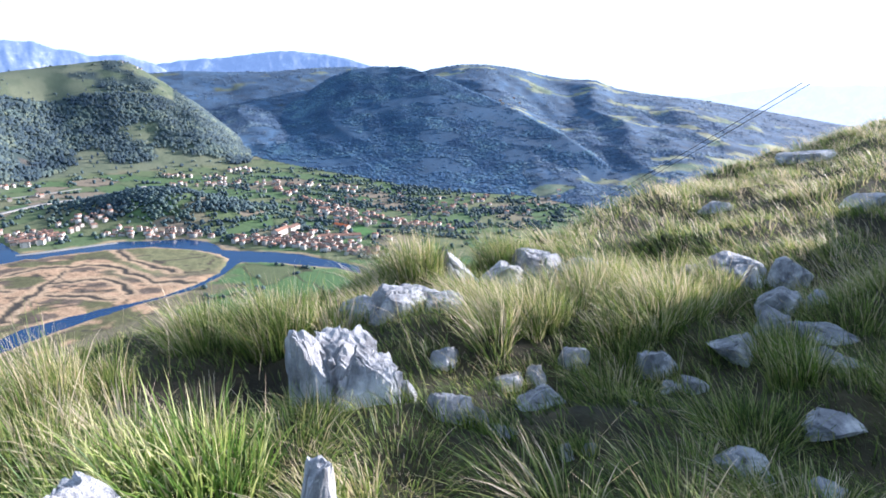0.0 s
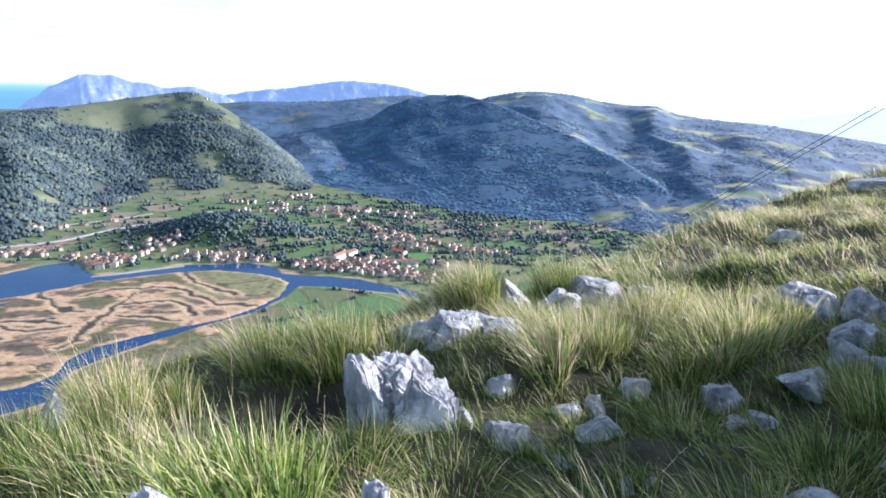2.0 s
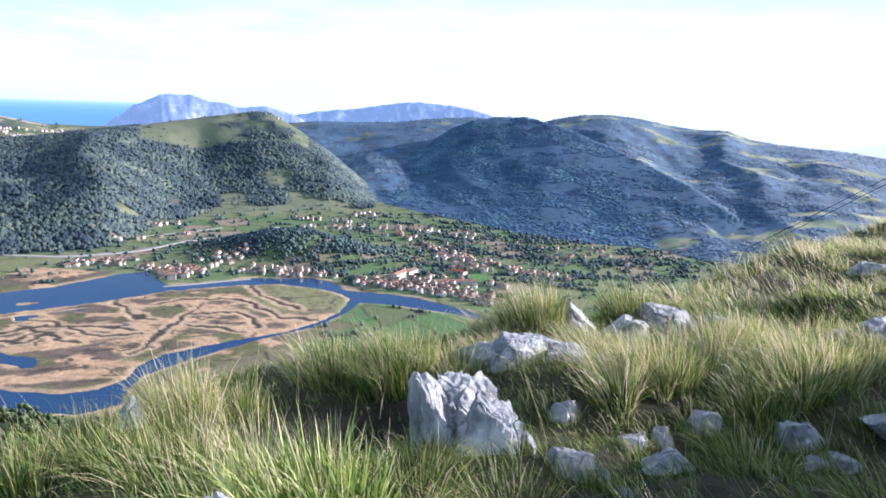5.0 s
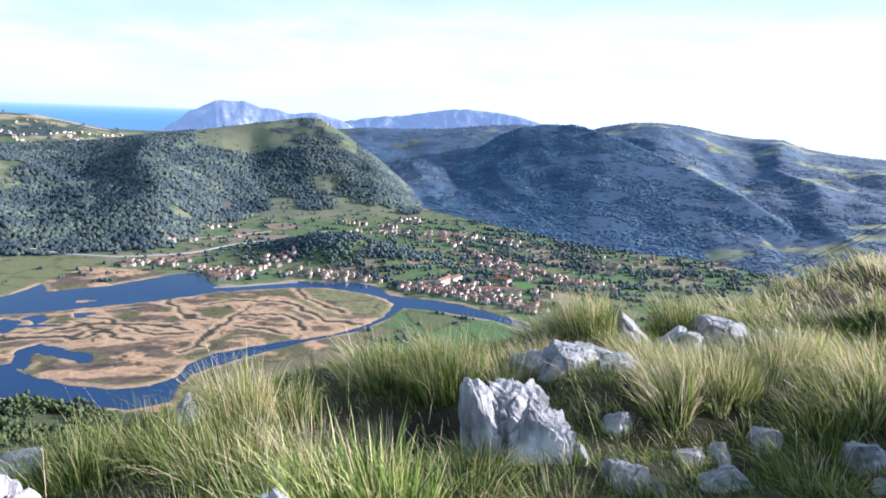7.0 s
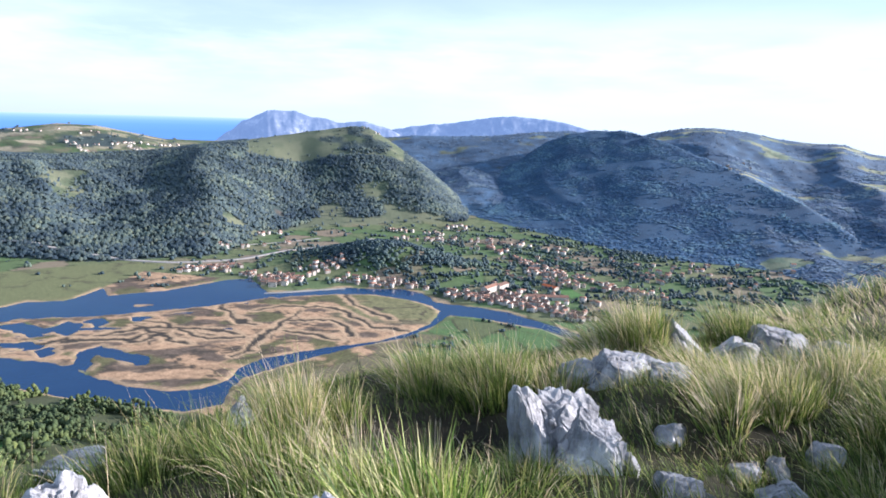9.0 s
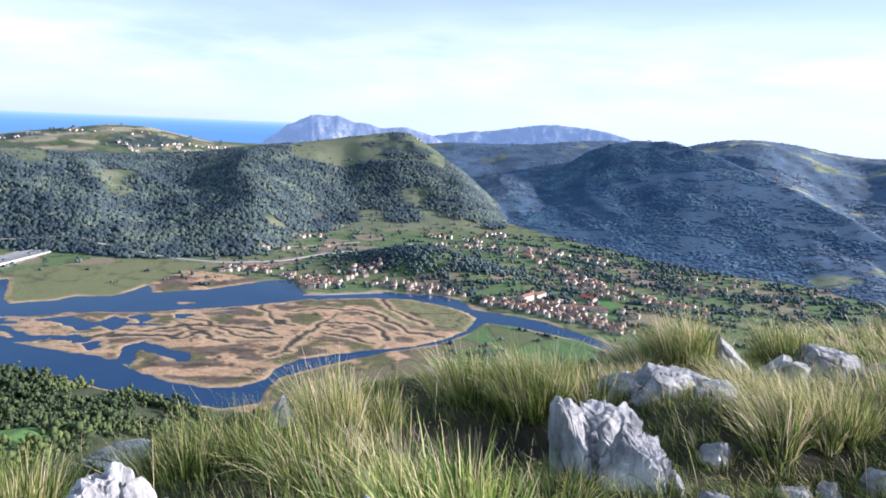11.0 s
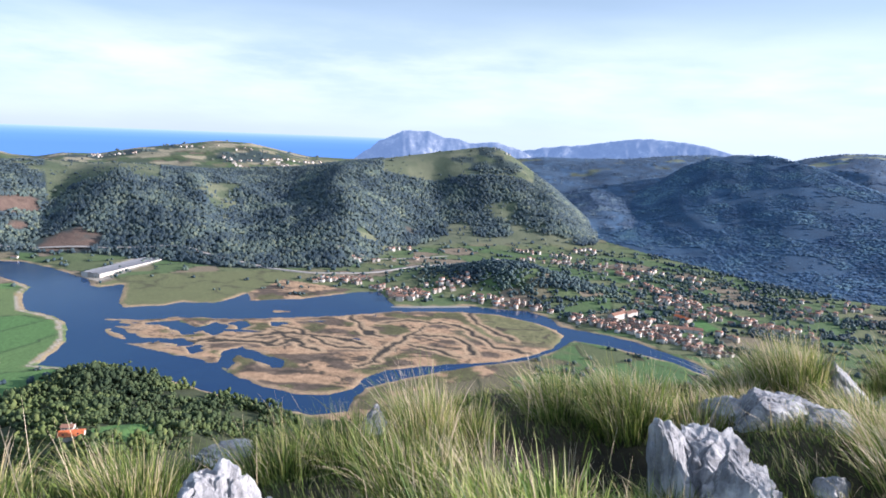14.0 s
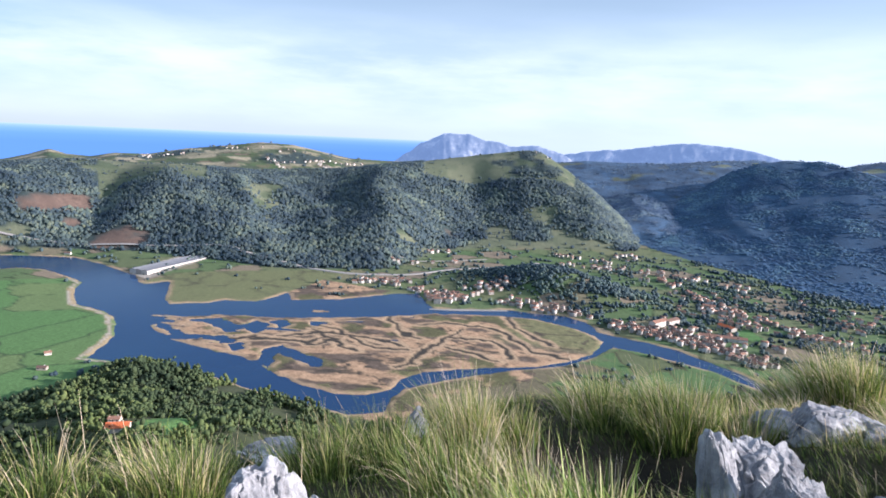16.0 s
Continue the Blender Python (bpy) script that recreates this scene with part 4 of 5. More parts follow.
    clumps("hillside_woods", np.stack([x, y, z + RNG.uniform(0.5, 7.5, len(x)) * size], -1), rad, h, MAT["near_leaves"], "sunlit green oak woods on the spur below", 0.55)


build_woods()


# ---- houses ----
def part(name, bm, material, parent, label=""):
    me = bpy.data.meshes.new(name)
    bm.to_mesh(me)
    bm.free()
    me.materials.append(material)
    ob = new(name, me)
    ob.parent = parent
    return tagged(ob, label) if label else ob


def box(bm, x0, x1, y0, y1, z0, z1):
    v = [bm.verts.new(p) for p in ((x0, y0, z0), (x1, y0, z0), (x1, y1, z0), (x0, y1, z0), (x0, y0, z1), (x1, y0, z1), (x1, y1, z1), (x0, y1, z1))]
    for f in ((3, 2, 1, 0), (4, 5, 6, 7), (0, 1, 5, 4), (1, 2, 6, 5), (2, 3, 7, 6), (3, 0, 4, 7)):
        bm.faces.new([v[i] for i in f])


def house(name, w, d, h, pitch, tile, label, group="", storeys=2, base=3.0):
    """A rendered house with a gabled roof, its windows and a chimney, on a footing that reaches into the slope."""
    top = new(name)
    bm = bmesh.new()
    rise = d / 2 * pitch
    pts = [(-d / 2, -base), (d / 2, -base), (d / 2, h), (0, h + rise), (-d / 2, h)]
    a, b = [bm.verts.new((-w / 2, p, q)) for p, q in pts], [bm.verts.new((w / 2, p, q)) for p, q in pts]
    bm.faces.new(a[::-1])
    bm.faces.new(b)
    for i in range(5):
        bm.faces.new((a[i], a[(i + 1) % 5], b[(i + 1) % 5], b[i]))
    part("wall", bm, MAT["render_wall"], top)
    e, t = 0.5, 0.25
    for s in (-1, 1):
        bm = bmesh.new()
        low, high = (s * (d / 2 + e), h - e * pitch + 0.06), (0, h + rise + 0.06)
        q = [bm.verts.new((sx * (w / 2 + e), p[0], p[1] + k)) for k in (0, t) for sx, p in ((-1, low), (1, low), (1, high), (-1, high))]
        for f in ((3, 2, 1, 0), (4, 5, 6, 7), (0, 1, 5, 4), (1, 2, 6, 5), (2, 3, 7, 6), (3, 0, 4, 7)):
            bm.faces.new([q[i] for i in f])
        bmesh.ops.recalc_face_normals(bm, faces=bm.faces)
        part("roof", bm, MAT[tile], top)
    bm = bmesh.new()
    box(bm, w * 0.2, w * 0.2 + 0.8, -0.4, 0.5, h + rise * 0.6, h + rise + 1.0)
    part("chimney", bm, MAT["render_wall"], top)
    for s in (-1, 1):
        for k in range(storeys):
            for f in (-0.3, 0.3):
                bm = bmesh.new()
                box(bm, f * w - 0.6, f * w + 0.6, min(s * d / 2, s * (d / 2 + 0.06)), max(s * d / 2, s * (d / 2 + 0.06)), 1.0 + k * 2.8, 2.3 + k * 2.8)
                part("window", bm, MAT["pane"], top)
    return tagged(top, label, "house", group)


def free(x, y):
    """No large building and no playing field here."""
    for p, q, w, d, _, turn in [*LARGE, (*GYM, 30, 13, 0, -40)]:
        u, v = x - p, y - q
        c, n = math.cos(radians(turn)), math.sin(radians(turn))
        if abs(u * c + v * n) < w / 2 + 6 and abs(v * c - u * n) < d / 2 + 6:
            return False
    return float(side(PITCH, np.array([x]), np.array([y]))[0]) < -6


def build_town():
    kinds = [house("house", 7.4, 6.2, 4.8, 0.5, "roof_tile", "cream rendered village house with a red tiled roof", "houses of the valley"),
             house("house", 9.5, 6.6, 5.0, 0.45, "roof_tile", "long white village house with a terracotta roof", "houses of the valley"),
             house("house", 6.8, 6.8, 7.2, 0.4, "roof_tile", "tall white town house with a terracotta roof", "houses of the valley", 3)]
    spots = []
    # quarters: centre, spread, direction and number of houses
    for cx, cy, sx, sy, turn, count in QUARTERS:
        c, s, tries = math.cos(radians(turn)), math.sin(radians(turn)), 0
        here = 0
        while here < int(count * 1.05) and tries < count * 40:
            tries += 1
            u, v = RNG.uniform(-1, 1) * sx, RNG.uniform(-1, 1) * sy
            x, y = cx + u * c - v * s, cy + u * s + v * c
            if all((x - p) ** 2 + (y - q) ** 2 > 64 for p, q, _ in spots) and free(x, y):
                spots.append((x, y, turn + RNG.choice([0, 90, 8, -10])))
                here += 1
    xs, ys = np.array([p[0] for p in spots]), np.array([p[1] for p in spots])
    z, kind, shore, island = land(xs, ys)
    first = [True] * 3
    for n, (x, y, turn) in enumerate(spots):
        if shore[n] < 6:
            continue
        k = int(RNG.integers(0, 3))
        m = pose(x, y, z[n] + 0.3, 0, 0, turn)
        if first[k]:
            kinds[k].matrix_world, first[k] = m, False
        else:
            copy_thing(kinds[k], m)


QUARTERS = [
    (-640, 1135, 60, 16, 35, 14), (-490, 1085, 42, 28, 20, 26), (-430, 1165, 35, 25, 50, 10), (-300, 1125, 80, 10, -8, 18),
    (-125, 1070, 42, 16, -5, 17), (-60, 1075, 62, 30, -20, 36), (20, 1020, 58, 20, -38, 22), (-20, 1220, 70, 50, 10, 16),
    (75, 1185, 80, 14, -8, 18), (-30, 1370, 80, 45, 0, 13), (120, 1300, 110, 50, 0, 10), (-150, 1490, 45, 50, 0, 11),
    (-330, 1605, 80, 14, -10, 14), (-640, 1340, 80, 12, 45, 8), (270, 1330, 120, 40, 0, 9), (430, 1420, 110, 50, 0, 5),
    (-1760, 2210, 160, 16, -38, 14), (-1600, 2340, 120, 14, -35, 14), (-2440, 2160, 120, 16, -38, 9), (-1230, 1990, 60, 20, -30, 3), (700, 2300, 260, 260, 0, 4),
]
build_town()


def build_far_houses():
    """Houses too many and too small to count, along the streets: a gabled body and two roof slabs each."""
    spots = []
    for x0, y0, x1, y1, half, count in STREETS:
        k, side_ = RNG.uniform(0, 1, count), RNG.uniform(-half, half, count)
        length = math.dist((x0, y0), (x1, y1))
        nx, ny = -(y1 - y0) / length, (x1 - x0) / length
        turn = math.atan2(y1 - y0, x1 - x0)
        spots += [(x0 + (x1 - x0) * a + nx * b, y0 + (y1 - y0) * a + ny * b, turn) for a, b in zip(k, side_)]
    x, y, turn = np.array(spots).T
    z, kind, shore, island = land(x, y)
    keep = (shore > 5) & np.array([free(p, q) for p, q in zip(x, y)])
    x, y, z, turn = x[keep], y[keep], z[keep], turn[keep] + RNG.choice([0, math.pi / 2], keep.sum()) + RNG.normal(0, 0.12, keep.sum())
    n = len(x)
    w, d, h = RNG.uniform(6.0, 11.0, n), RNG.uniform(5.5, 7.5, n), RNG.choice([3.0, 5.2, 5.6, 7.6], n)
    rise = d * 0.24
    one = np.ones(n)

    def shape(u, v, t):
        return np.stack([x + u * np.cos(turn) - v * np.sin(turn), y + u * np.sin(turn) + v * np.cos(turn), z + t], -1)

    walls = np.stack([shape(s * w / 2, p, q) for s in (-1, 1) for p, q in ((-d / 2, -3 * one), (d / 2, -3 * one), (d / 2, h), (0 * d, h + rise), (-d / 2, h))], 1)
    wf = [(4, 3, 2), (4, 2, 1), (4, 1, 0), (5, 6, 7), (5, 7, 8), (5, 8, 9)]
    for i in range(5):
        j = (i + 1) % 5
        wf += [(i, j, 5 + j), (i, 5 + j, 5 + i)]
    slabs, rf = [], []
    for m_, s in enumerate((-1, 1)):
        slabs += [shape(e * (w / 2 + 0.4), s * p, q + k) for k in (0.05, 0.3) for e, p, q in ((-1, d / 2 + 0.4, h - 0.2), (1, d / 2 + 0.4, h - 0.2), (1, 0 * d, h + rise), (-1, 0 * d, h + rise))]
        for f in ((3, 2, 1, 0), (4, 5, 6, 7), (0, 1, 5, 4), (1, 2, 6, 5), (2, 3, 7, 6), (3, 0, 4, 7)):
            rf += [tuple(8 * m_ + f[i] for i in (0, 1, 2)), tuple(8 * m_ + f[i] for i in (0, 2, 3))]
    slabs = np.stack(slabs, 1)
    wf, rf = np.array(wf), np.array(rf)
    faces = np.concatenate([(wf[None] + (np.arange(n) * 10)[:, None, None]).reshape(-1, 3), (rf[None] + (10 * n + np.arange(n) * 16)[:, None, None]).reshape(-1, 3)])
    ob = mesh_object("village_houses", np.concatenate([walls.reshape(-1, 3), slabs.reshape(-1, 3)]), faces, MAT["mixed_wall"])
    ob.data.materials.append(MAT["mixed_tile"])
    ob.data.polygons.foreach_set("material_index", (np.arange(len(faces)) >= n * len(wf)).astype(np.int32))
    tagged(ob, "dense white village houses with brown roofs along the river", "houses", kind="stuff")


STREETS = [
    (-680, 1110, -590, 1135, 16, 20), (-560, 1095, -440, 1110, 30, 30), (-470, 1160, -395, 1205, 14, 10), (-390, 1112, -205, 1098, 8, 24),
    (-170, 1088, 62, 998, 20, 58), (-110, 1140, 80, 1060, 30, 26), (-62, 1362, 125, 1189, 14, 38), (-140, 1500, -62, 1362, 14, 18),
    (-150, 1580, 40, 1480, 28, 16), (-370, 1508, -143, 1560, 14, 30), (-50, 1310, 50, 1230, 34, 28), (170, 1330, 420, 1300, 45, 16),
    (-260, 1720, -200, 1640, 30, 10), (120, 1190, 210, 1150, 12, 12), (-690, 1440, -610, 1525, 6, 8), (100, 1420, 320, 1400, 40, 10),
    (-1810, 2241, -1600, 2640, 15, 28), (-2528, 2178, -2257, 2215, 14, 12), (-2273, 2480, -1887, 2497, 40, 10), (-660, 2228, -600, 2250, 30, 3),
]
build_far_houses()


def build_farm():
    def put(h, x, y, turn, lift=0.6):
        h.matrix_world = pose(x, y, float(land(np.array([x]), np.array([y]))[0][0]) + lift, 0, 0, turn)

    put(house("farmhouse", 17, 10, 2.6, 0.6, "orange_tile", "white farmhouse with a bright orange tiled roof among trees"), FARM[0], FARM[1], 38, 1)
    for x, y, w, turn in FARM_SHEDS:
        put(house("farm_shed", w, 6, 2.8, 0.5, "roof_tile", "small white farm building with a brown tiled roof", "farm buildings", 1), x, y, turn)
    put(house("sports_hall", 30, 13, 5, 0.35, "orange_tile", "long hall with a bright red roof beside a playing field", "large buildings", 1), *GYM, -40, 0.3)
    for x, y, w, d, h, turn in LARGE:
        put(house("large_house", w, d, h, 0.4, "roof_tile", "large pinkish town building with a terracotta roof", "large buildings", 3), x, y, turn, 0.3)


FARM_SHEDS = [(-446, 355, 9, 30), (-466, 385, 10, 50), (-736, 490, 11, 30), (-779, 527, 8, 60), (-1335, 962, 14, 20)]
build_farm()


def build_factory():
    top = new("factory")
    top.matrix_world = pose(-1074, 1010, 2.2, 0, 0, 94)
    for k in range(3):
        bm = bmesh.new()
        y0, y1 = -24 + 15 * k, -24 + 15 * k + 14.6
        a = [bm.verts.new((-95, p, q)) for p, q in ((y0, -2), (y1, -2), (y1, 7), ((y0 + y1) / 2, 9), (y0, 7))]
        b = [bm.verts.new((95, p, q)) for p, q in ((y0, -2), (y1, -2), (y1, 7), ((y0 + y1) / 2, 9), (y0, 7))]
        bm.faces.new(a[::-1])
        bm.faces.new(b)
        for i in range(5):
            bm.faces.new((a[i], a[(i + 1) % 5], b[(i + 1) % 5], b[i]))
        part("hall", bm, MAT["render_wall"], top)
        bm = bmesh.new()
        ym = (y0 + y1) / 2
        for yy, zz, ye, ze in ((y0, 7.1, ym, 9.1), (ym, 9.1, y1, 7.1)):
            q = [bm.verts.new(p) for p in ((-96, yy, zz), (96, yy, zz), (96, ye, ze), (-96, ye, ze), (-96, yy, zz + 0.2), (96, yy, zz + 0.2), (96, ye, ze + 0.2), (-96, ye, ze + 0.2))]
            for f in ((3, 2, 1, 0), (4, 5, 6, 7), (0, 1, 5, 4), (1, 2, 6, 5), (2, 3, 7, 6), (3, 0, 4, 7)):
                bm.faces.new([q[i] for i in f])
        part("roof", bm, MAT["metal_roof"], top)
    tagged(top, "long white factory halls with grey roofs on the river bank", "factory")


build_factory()


# ---- roads and quay ----
def ribbon(name, line, width, lift, label, category):
    """A road that follows the ground."""
    pts = []
    for a, b in zip(line, line[1:]):
        n = max(2, int(math.dist(a, b) / 12))
        pts += [(a[0] + (b[0] - a[0]) * k / n, a[1] + (b[1] - a[1]) * k / n) for k in range(n)]
    p = np.array(pts + [line[-1]], float)
    for _ in range(6):
        p[1:-1] = (p[:-2] + 2 * p[1:-1] + p[2:]) / 4
    t = np.gradient(p, axis=0)
    nrm = np.stack([-t[:, 1], t[:, 0]], -1) / np.linalg.norm(t, axis=1)[:, None]
    rows = [p + nrm * width * k for k in (-0.62, -0.5, 0.5, 0.62)]
    z = np.maximum.reduce([land(q[:, 0], q[:, 1])[0] for q in rows]) + lift
    verts = np.stack([np.concatenate([q, (z - d)[:, None]], 1) for q, d in zip(rows, (2.0, 0, 0, 2.0))], 1).reshape(-1, 3)
    i = np.arange(len(p) - 1)[:, None] * 4
    faces = np.concatenate([np.concatenate([i + k, i + k + 1, i + k + 5, i + k + 4], 1) for k in range(3)])
    return tagged(mesh_object(name, verts, faces, MAT["road_surface"]), label, category, kind="structure")


ribbon("road_main", [(-1900, 800), (-1532, 935), (-1245, 1062), (-1061, 1140), (-863, 1140), (-727, 1150), (-614, 1215), (-551, 1313), (-472, 1413), (-420, 1500)], 9, 1.2, "pale grey main road on a low bank", "road")
ribbon("road_lane", [(-800, 1300), (-690, 1330), (-600, 1400), (-540, 1470)], 5, 0.6, "pale country lane along the hill foot", "road")
ribbon("quay", [(-478, 1004), (-444, 1016), (-400, 1046), (-350, 1074)], 6, 1.2, "pale stone quay along the river front", "quay")


# ---- cables ----
def cable(a, b, thick):
    """A hanging cable between two points."""
    cu = bpy.data.curves.new("overhead_cable", "CURVE")
    cu.dimensions, cu.bevel_depth, cu.bevel_resolution = "3D", thick, 1
    sp = cu.splines.new("POLY")
    sp.points.add(30)
    for i, p in enumerate(sp.points):
        k = i / 30
        v = Vector(a).lerp(Vector(b), k)
        p.co = (v.x, v.y, v.z - 4 * k * (1 - k) * 0.3, 1)
    cu.materials.append(MAT["wire"])
    return tagged(new("overhead_cable", cu), "thin dark cable of a ropeway hanging over the slope", "cable", "cables")


def out(az, el, r):
    a, e = radians(az), radians(el)
    return (r * math.sin(a), r * math.cos(a), EYE_Z + r * math.tan(e))


cable(out(22.0, -11.45, 160), out(36.6, -0.6, 90), 0.045)
cable(out(22.7, -11.35, 160), out(37.1, -0.68, 90), 0.045)


# ---- hilltop: rocks ----
def ground_z(x, y):
    return float(land(np.array([x]), np.array([y]))[0][0] - max(0.0, hummocks(np.array([x]), np.array([y]))[0]))


ROCK_SPOTS = []


def lump(size, seed, flutes=1.0, detail=5, faces=(), cuts=19, ribs=0.06, jag=0.0, ledge=0.07):
    """A limestone block: a cut and worn lump with flutes that run down it and cracks between its ribs."""
    bm = bmesh.new()
    bmesh.ops.create_icosphere(bm, subdivisions=detail, radius=1.0)
    off = Vector((seed * 7.3, seed * 3.1, seed * 5.7))
    planes = [(Vector(d).normalized(), k) for d, k in faces]
    rnd = random.Random(seed * 13 + 5)
    for _ in range(cuts):
        d = Vector((rnd.gauss(0, 1), rnd.gauss(0, 1), rnd.gauss(0.2, 0.7))).normalized()
        planes.append((d, rnd.uniform(0.56 if cuts > 10 else 0.84, 1.0)))
    for v in bm.verts:
        c = v.co
        p = c * (0.96 / (abs(c.x) ** 7 + abs(c.y) ** 7 + abs(c.z) ** 7) ** (1 / 7))
        n0 = p + off
        cell = noise.voronoi(Vector((n0.x * 2.2, n0.y * 2.2, n0.z * 1.2)))[0]
        p *= 1 + (0.34 if cuts > 10 else 0.2) * noise.noise(n0 * 1.1) + flutes * 0.16 * (cell[0] - 0.3)
        for d, k in planes:
            over = p.dot(d) - k - 0.03 * noise.noise(n0 * 3.5)
            if over > 0:
                p -= d * over * 0.97
        q = p + off
        rib = noise.noise(Vector((q.x * 5.5, q.y * 5.5, q.z * 1.0)))
        gap = abs(noise.noise(Vector((q.x * 1.5 + 9, q.y * 1.5, q.z * 0.5))))
        crack = max(0.0, 1 - gap * 16)
        if jag:
            p.z += jag * (0.22 - abs(noise.noise(Vector((q.x * 1.5, q.y * 1.3, 3.0)))) * 1.5) * min(1.0, max(0.0, p.z * 1.6 + 0.2))
            fine = noise.noise(Vector((q.x * 2.3 + 4, q.y * 2.3, q.z * 0.8)))
            p *= 1 + 0.16 * (0.2 - abs(fine))
            bent = q + Vector((noise.noise(q * 1.7), noise.noise(q * 1.7 + Vector((5, 0, 0))), noise.noise(q * 1.7 + Vector((0, 5, 0))))) * 0.35
            p *= 1 + ledge * (noise.cell(Vector((bent.x * 2.1, bent.y * 2.1, bent.z * 1.5))))
        p *= 1 + flutes * (ribs * (0.4 - abs(rib)) - 0.17 * crack) + 0.03 * noise.noise(q * 7) + 0.014 * noise.noise(q * 19)
        v.co = p
    sx, sy, sz = size
    broad = 0.54 if cuts > 10 else 0.46
    bmesh.ops.transform(bm, matrix=Matrix.Diagonal((sx * broad, sy * broad, sz * 0.48, 1)), verts=bm.verts)
    return bm


def rock(x, y, size, turn=0, sink=0.25, seed=0, tilt=(0, 0), label="weathered grey limestone boulder half sunk in grass", flutes=1.0, detail=5, faces=(), cuts=14, ribs=0.06, jag=0.0):
    detail = 4 if max(size) < 0.32 else detail
    sink += 0.14 if y > 2.3 and abs(x - 0.2) > 0.35 else 0
    me = bpy.data.meshes.new("rock")
    bm = lump(size, seed, flutes, detail, faces, cuts, ribs, jag)
    bm.to_mesh(me)
    bm.free()
    me.materials.append(MAT["rock"])
    ob = new("rock", me)
    ob.matrix_world = pose(x, y, ground_z(x, y) + size[2] * (0.45 - sink), tilt[0], tilt[1], turn)
    ROCK_SPOTS.append((x, y, max(size[0], size[1])))
    return tagged(ob, label, "rock", "rocks on the slope")


# a fluted block in three pieces, the largest of the outcrop
rock(0.08, 3.3, (0.5, 0.36, 0.56), 6, 0.2, 3, (-4, 3), "pale fluted limestone block split by a dark crack", 0.9, 6, [((-1, -0.15, 0.1), 0.82), ((-0.5, -0.85, 0.2), 0.72), ((0.05, -0.3, 0.95), 0.7), ((0.55, -0.35, 0.75), 0.66), ((0.95, -0.2, 0.1), 0.85)], 1, 0.08, 0.08)
rock(0.25, 3.07, (0.37, 0.22, 0.42), -4, 0.2, 4, (-15, 8), "pale ribbed limestone slab leaning on a larger block", 0.9, 6, [((0.1, -0.95, 0.3), 0.66), ((0.3, -0.35, 0.88), 0.66), ((-0.95, -0.1, 0.3), 0.82), ((0.9, -0.4, 0.2), 0.8)], 1, 0.1, 0.05)
rock(-0.05, 3.15, (0.22, 0.26, 0.55), 14, 0.2, 12, (-6, -5), "pale limestone tooth beside a fluted block", 0.8, 6, [((-0.9, -0.3, 0.1), 0.78), ((-0.3, -0.9, 0.2), 0.7), ((0.6, -0.4, 0.7), 0.6)], 1, 0.08, 0.1)
rock(0.43, 3.18, (0.12, 0.12, 0.2), 10, 0.25, 5)
# outcrops behind it
rock(0.5, 4.5, (0.44, 0.36, 0.36), 10, 0.34, 6, (0, 3), "grey limestone outcrop cut by upright cracks", 0.6, 5, (), 7, 0.12)
rock(0.83, 4.44, (0.3, 0.34, 0.36), -14, 0.34, 7, (0, 8), "grey limestone outcrop cut by upright cracks", 0.6, 5, (), 7, 0.12)
rock(0.66, 4.6, (0.42, 0.3, 0.34), 4, 0.28, 71, (0, 4), "grey limestone outcrop cut by upright cracks", 0.6, 5, (), 7, 0.12)
rock(0.22, 4.52, (0.26, 0.24, 0.22), 5, 0.3, 8)
rock(1.12, 5.5, (0.5, 0.34, 0.66), 10, 0.2, 10, (0, -14), "upright pointed limestone slab leaning over the edge", 0.8, 5, [((0.75, -0.1, 0.62), 0.3), ((-0.85, -0.2, 0.4), 0.55), ((0.2, -0.9, 0.3), 0.5)])
rock(1.5, 5.55, (0.44, 0.3, 0.36), 25, 0.3, 11)
rock(1.98, 5.85, (0.62, 0.4, 0.48), 0, 0.3, 12, (0, 6), "blocky grey limestone on the rim of the slope", 0.7, 5, (), 9, 0.1)
rock(2.46, 5.7, (0.52, 0.38, 0.38), 20, 0.3, 13, (0, 10), "blocky grey limestone on the rim of the slope", 0.7, 5, (), 9, 0.1)
# boulders up the slope
rock(3.6, 5.2, (0.62, 0.5, 0.48), 15, 0.3, 14, (0, 10), "rounded blue-grey limestone boulder in grass", 0.7)
rock(3.26, 5.3, (0.28, 0.26, 0.3), 0, 0.3, 15, flutes=0.7)
rock(3.98, 5.0, (0.34, 0.4, 0.4), 30, 0.3, 16, (0, 14), flutes=0.7)
rock(2.78, 4.95, (0.72, 0.42, 0.36), -8, 0.36, 17, (0, 4), flutes=0.8)
rock(3.6, 4.5, (0.4, 0.34, 0.36), -30, 0.3, 18, (0, 12), flutes=0.7)
rock(3.78, 4.32, (0.26, 0.24, 0.26), 10, 0.3, 19, flutes=0.7)
rock(3.36, 4.2, (0.32, 0.3, 0.34), 25, 0.3, 20, (0, 14), flutes=0.7)
rock(3.42, 3.75, (0.62, 0.2, 0.2), -42, 0.35, 21, (8, 6), "long low limestone rib breaking through turf")
rock(3.2, 3.35, (0.5, 0.18, 0.16), -50, 0.4, 22, (8, 6), "long low limestone rib breaking through turf")
rock(2.72, 3.72, (0.36, 0.3, 0.26), 10, 0.35, 23, flutes=0.7)
rock(2.12, 3.68, (0.26, 0.24, 0.3), 12, 0.3, 24)
rock(2.3, 3.5, (0.2, 0.18, 0.2), 40, 0.3, 25)
rock(2.16, 3.5, (0.16, 0.16, 0.16), 70, 0.3, 50)
rock(1.58, 3.78, (0.2, 0.2, 0.3), 0, 0.3, 26)
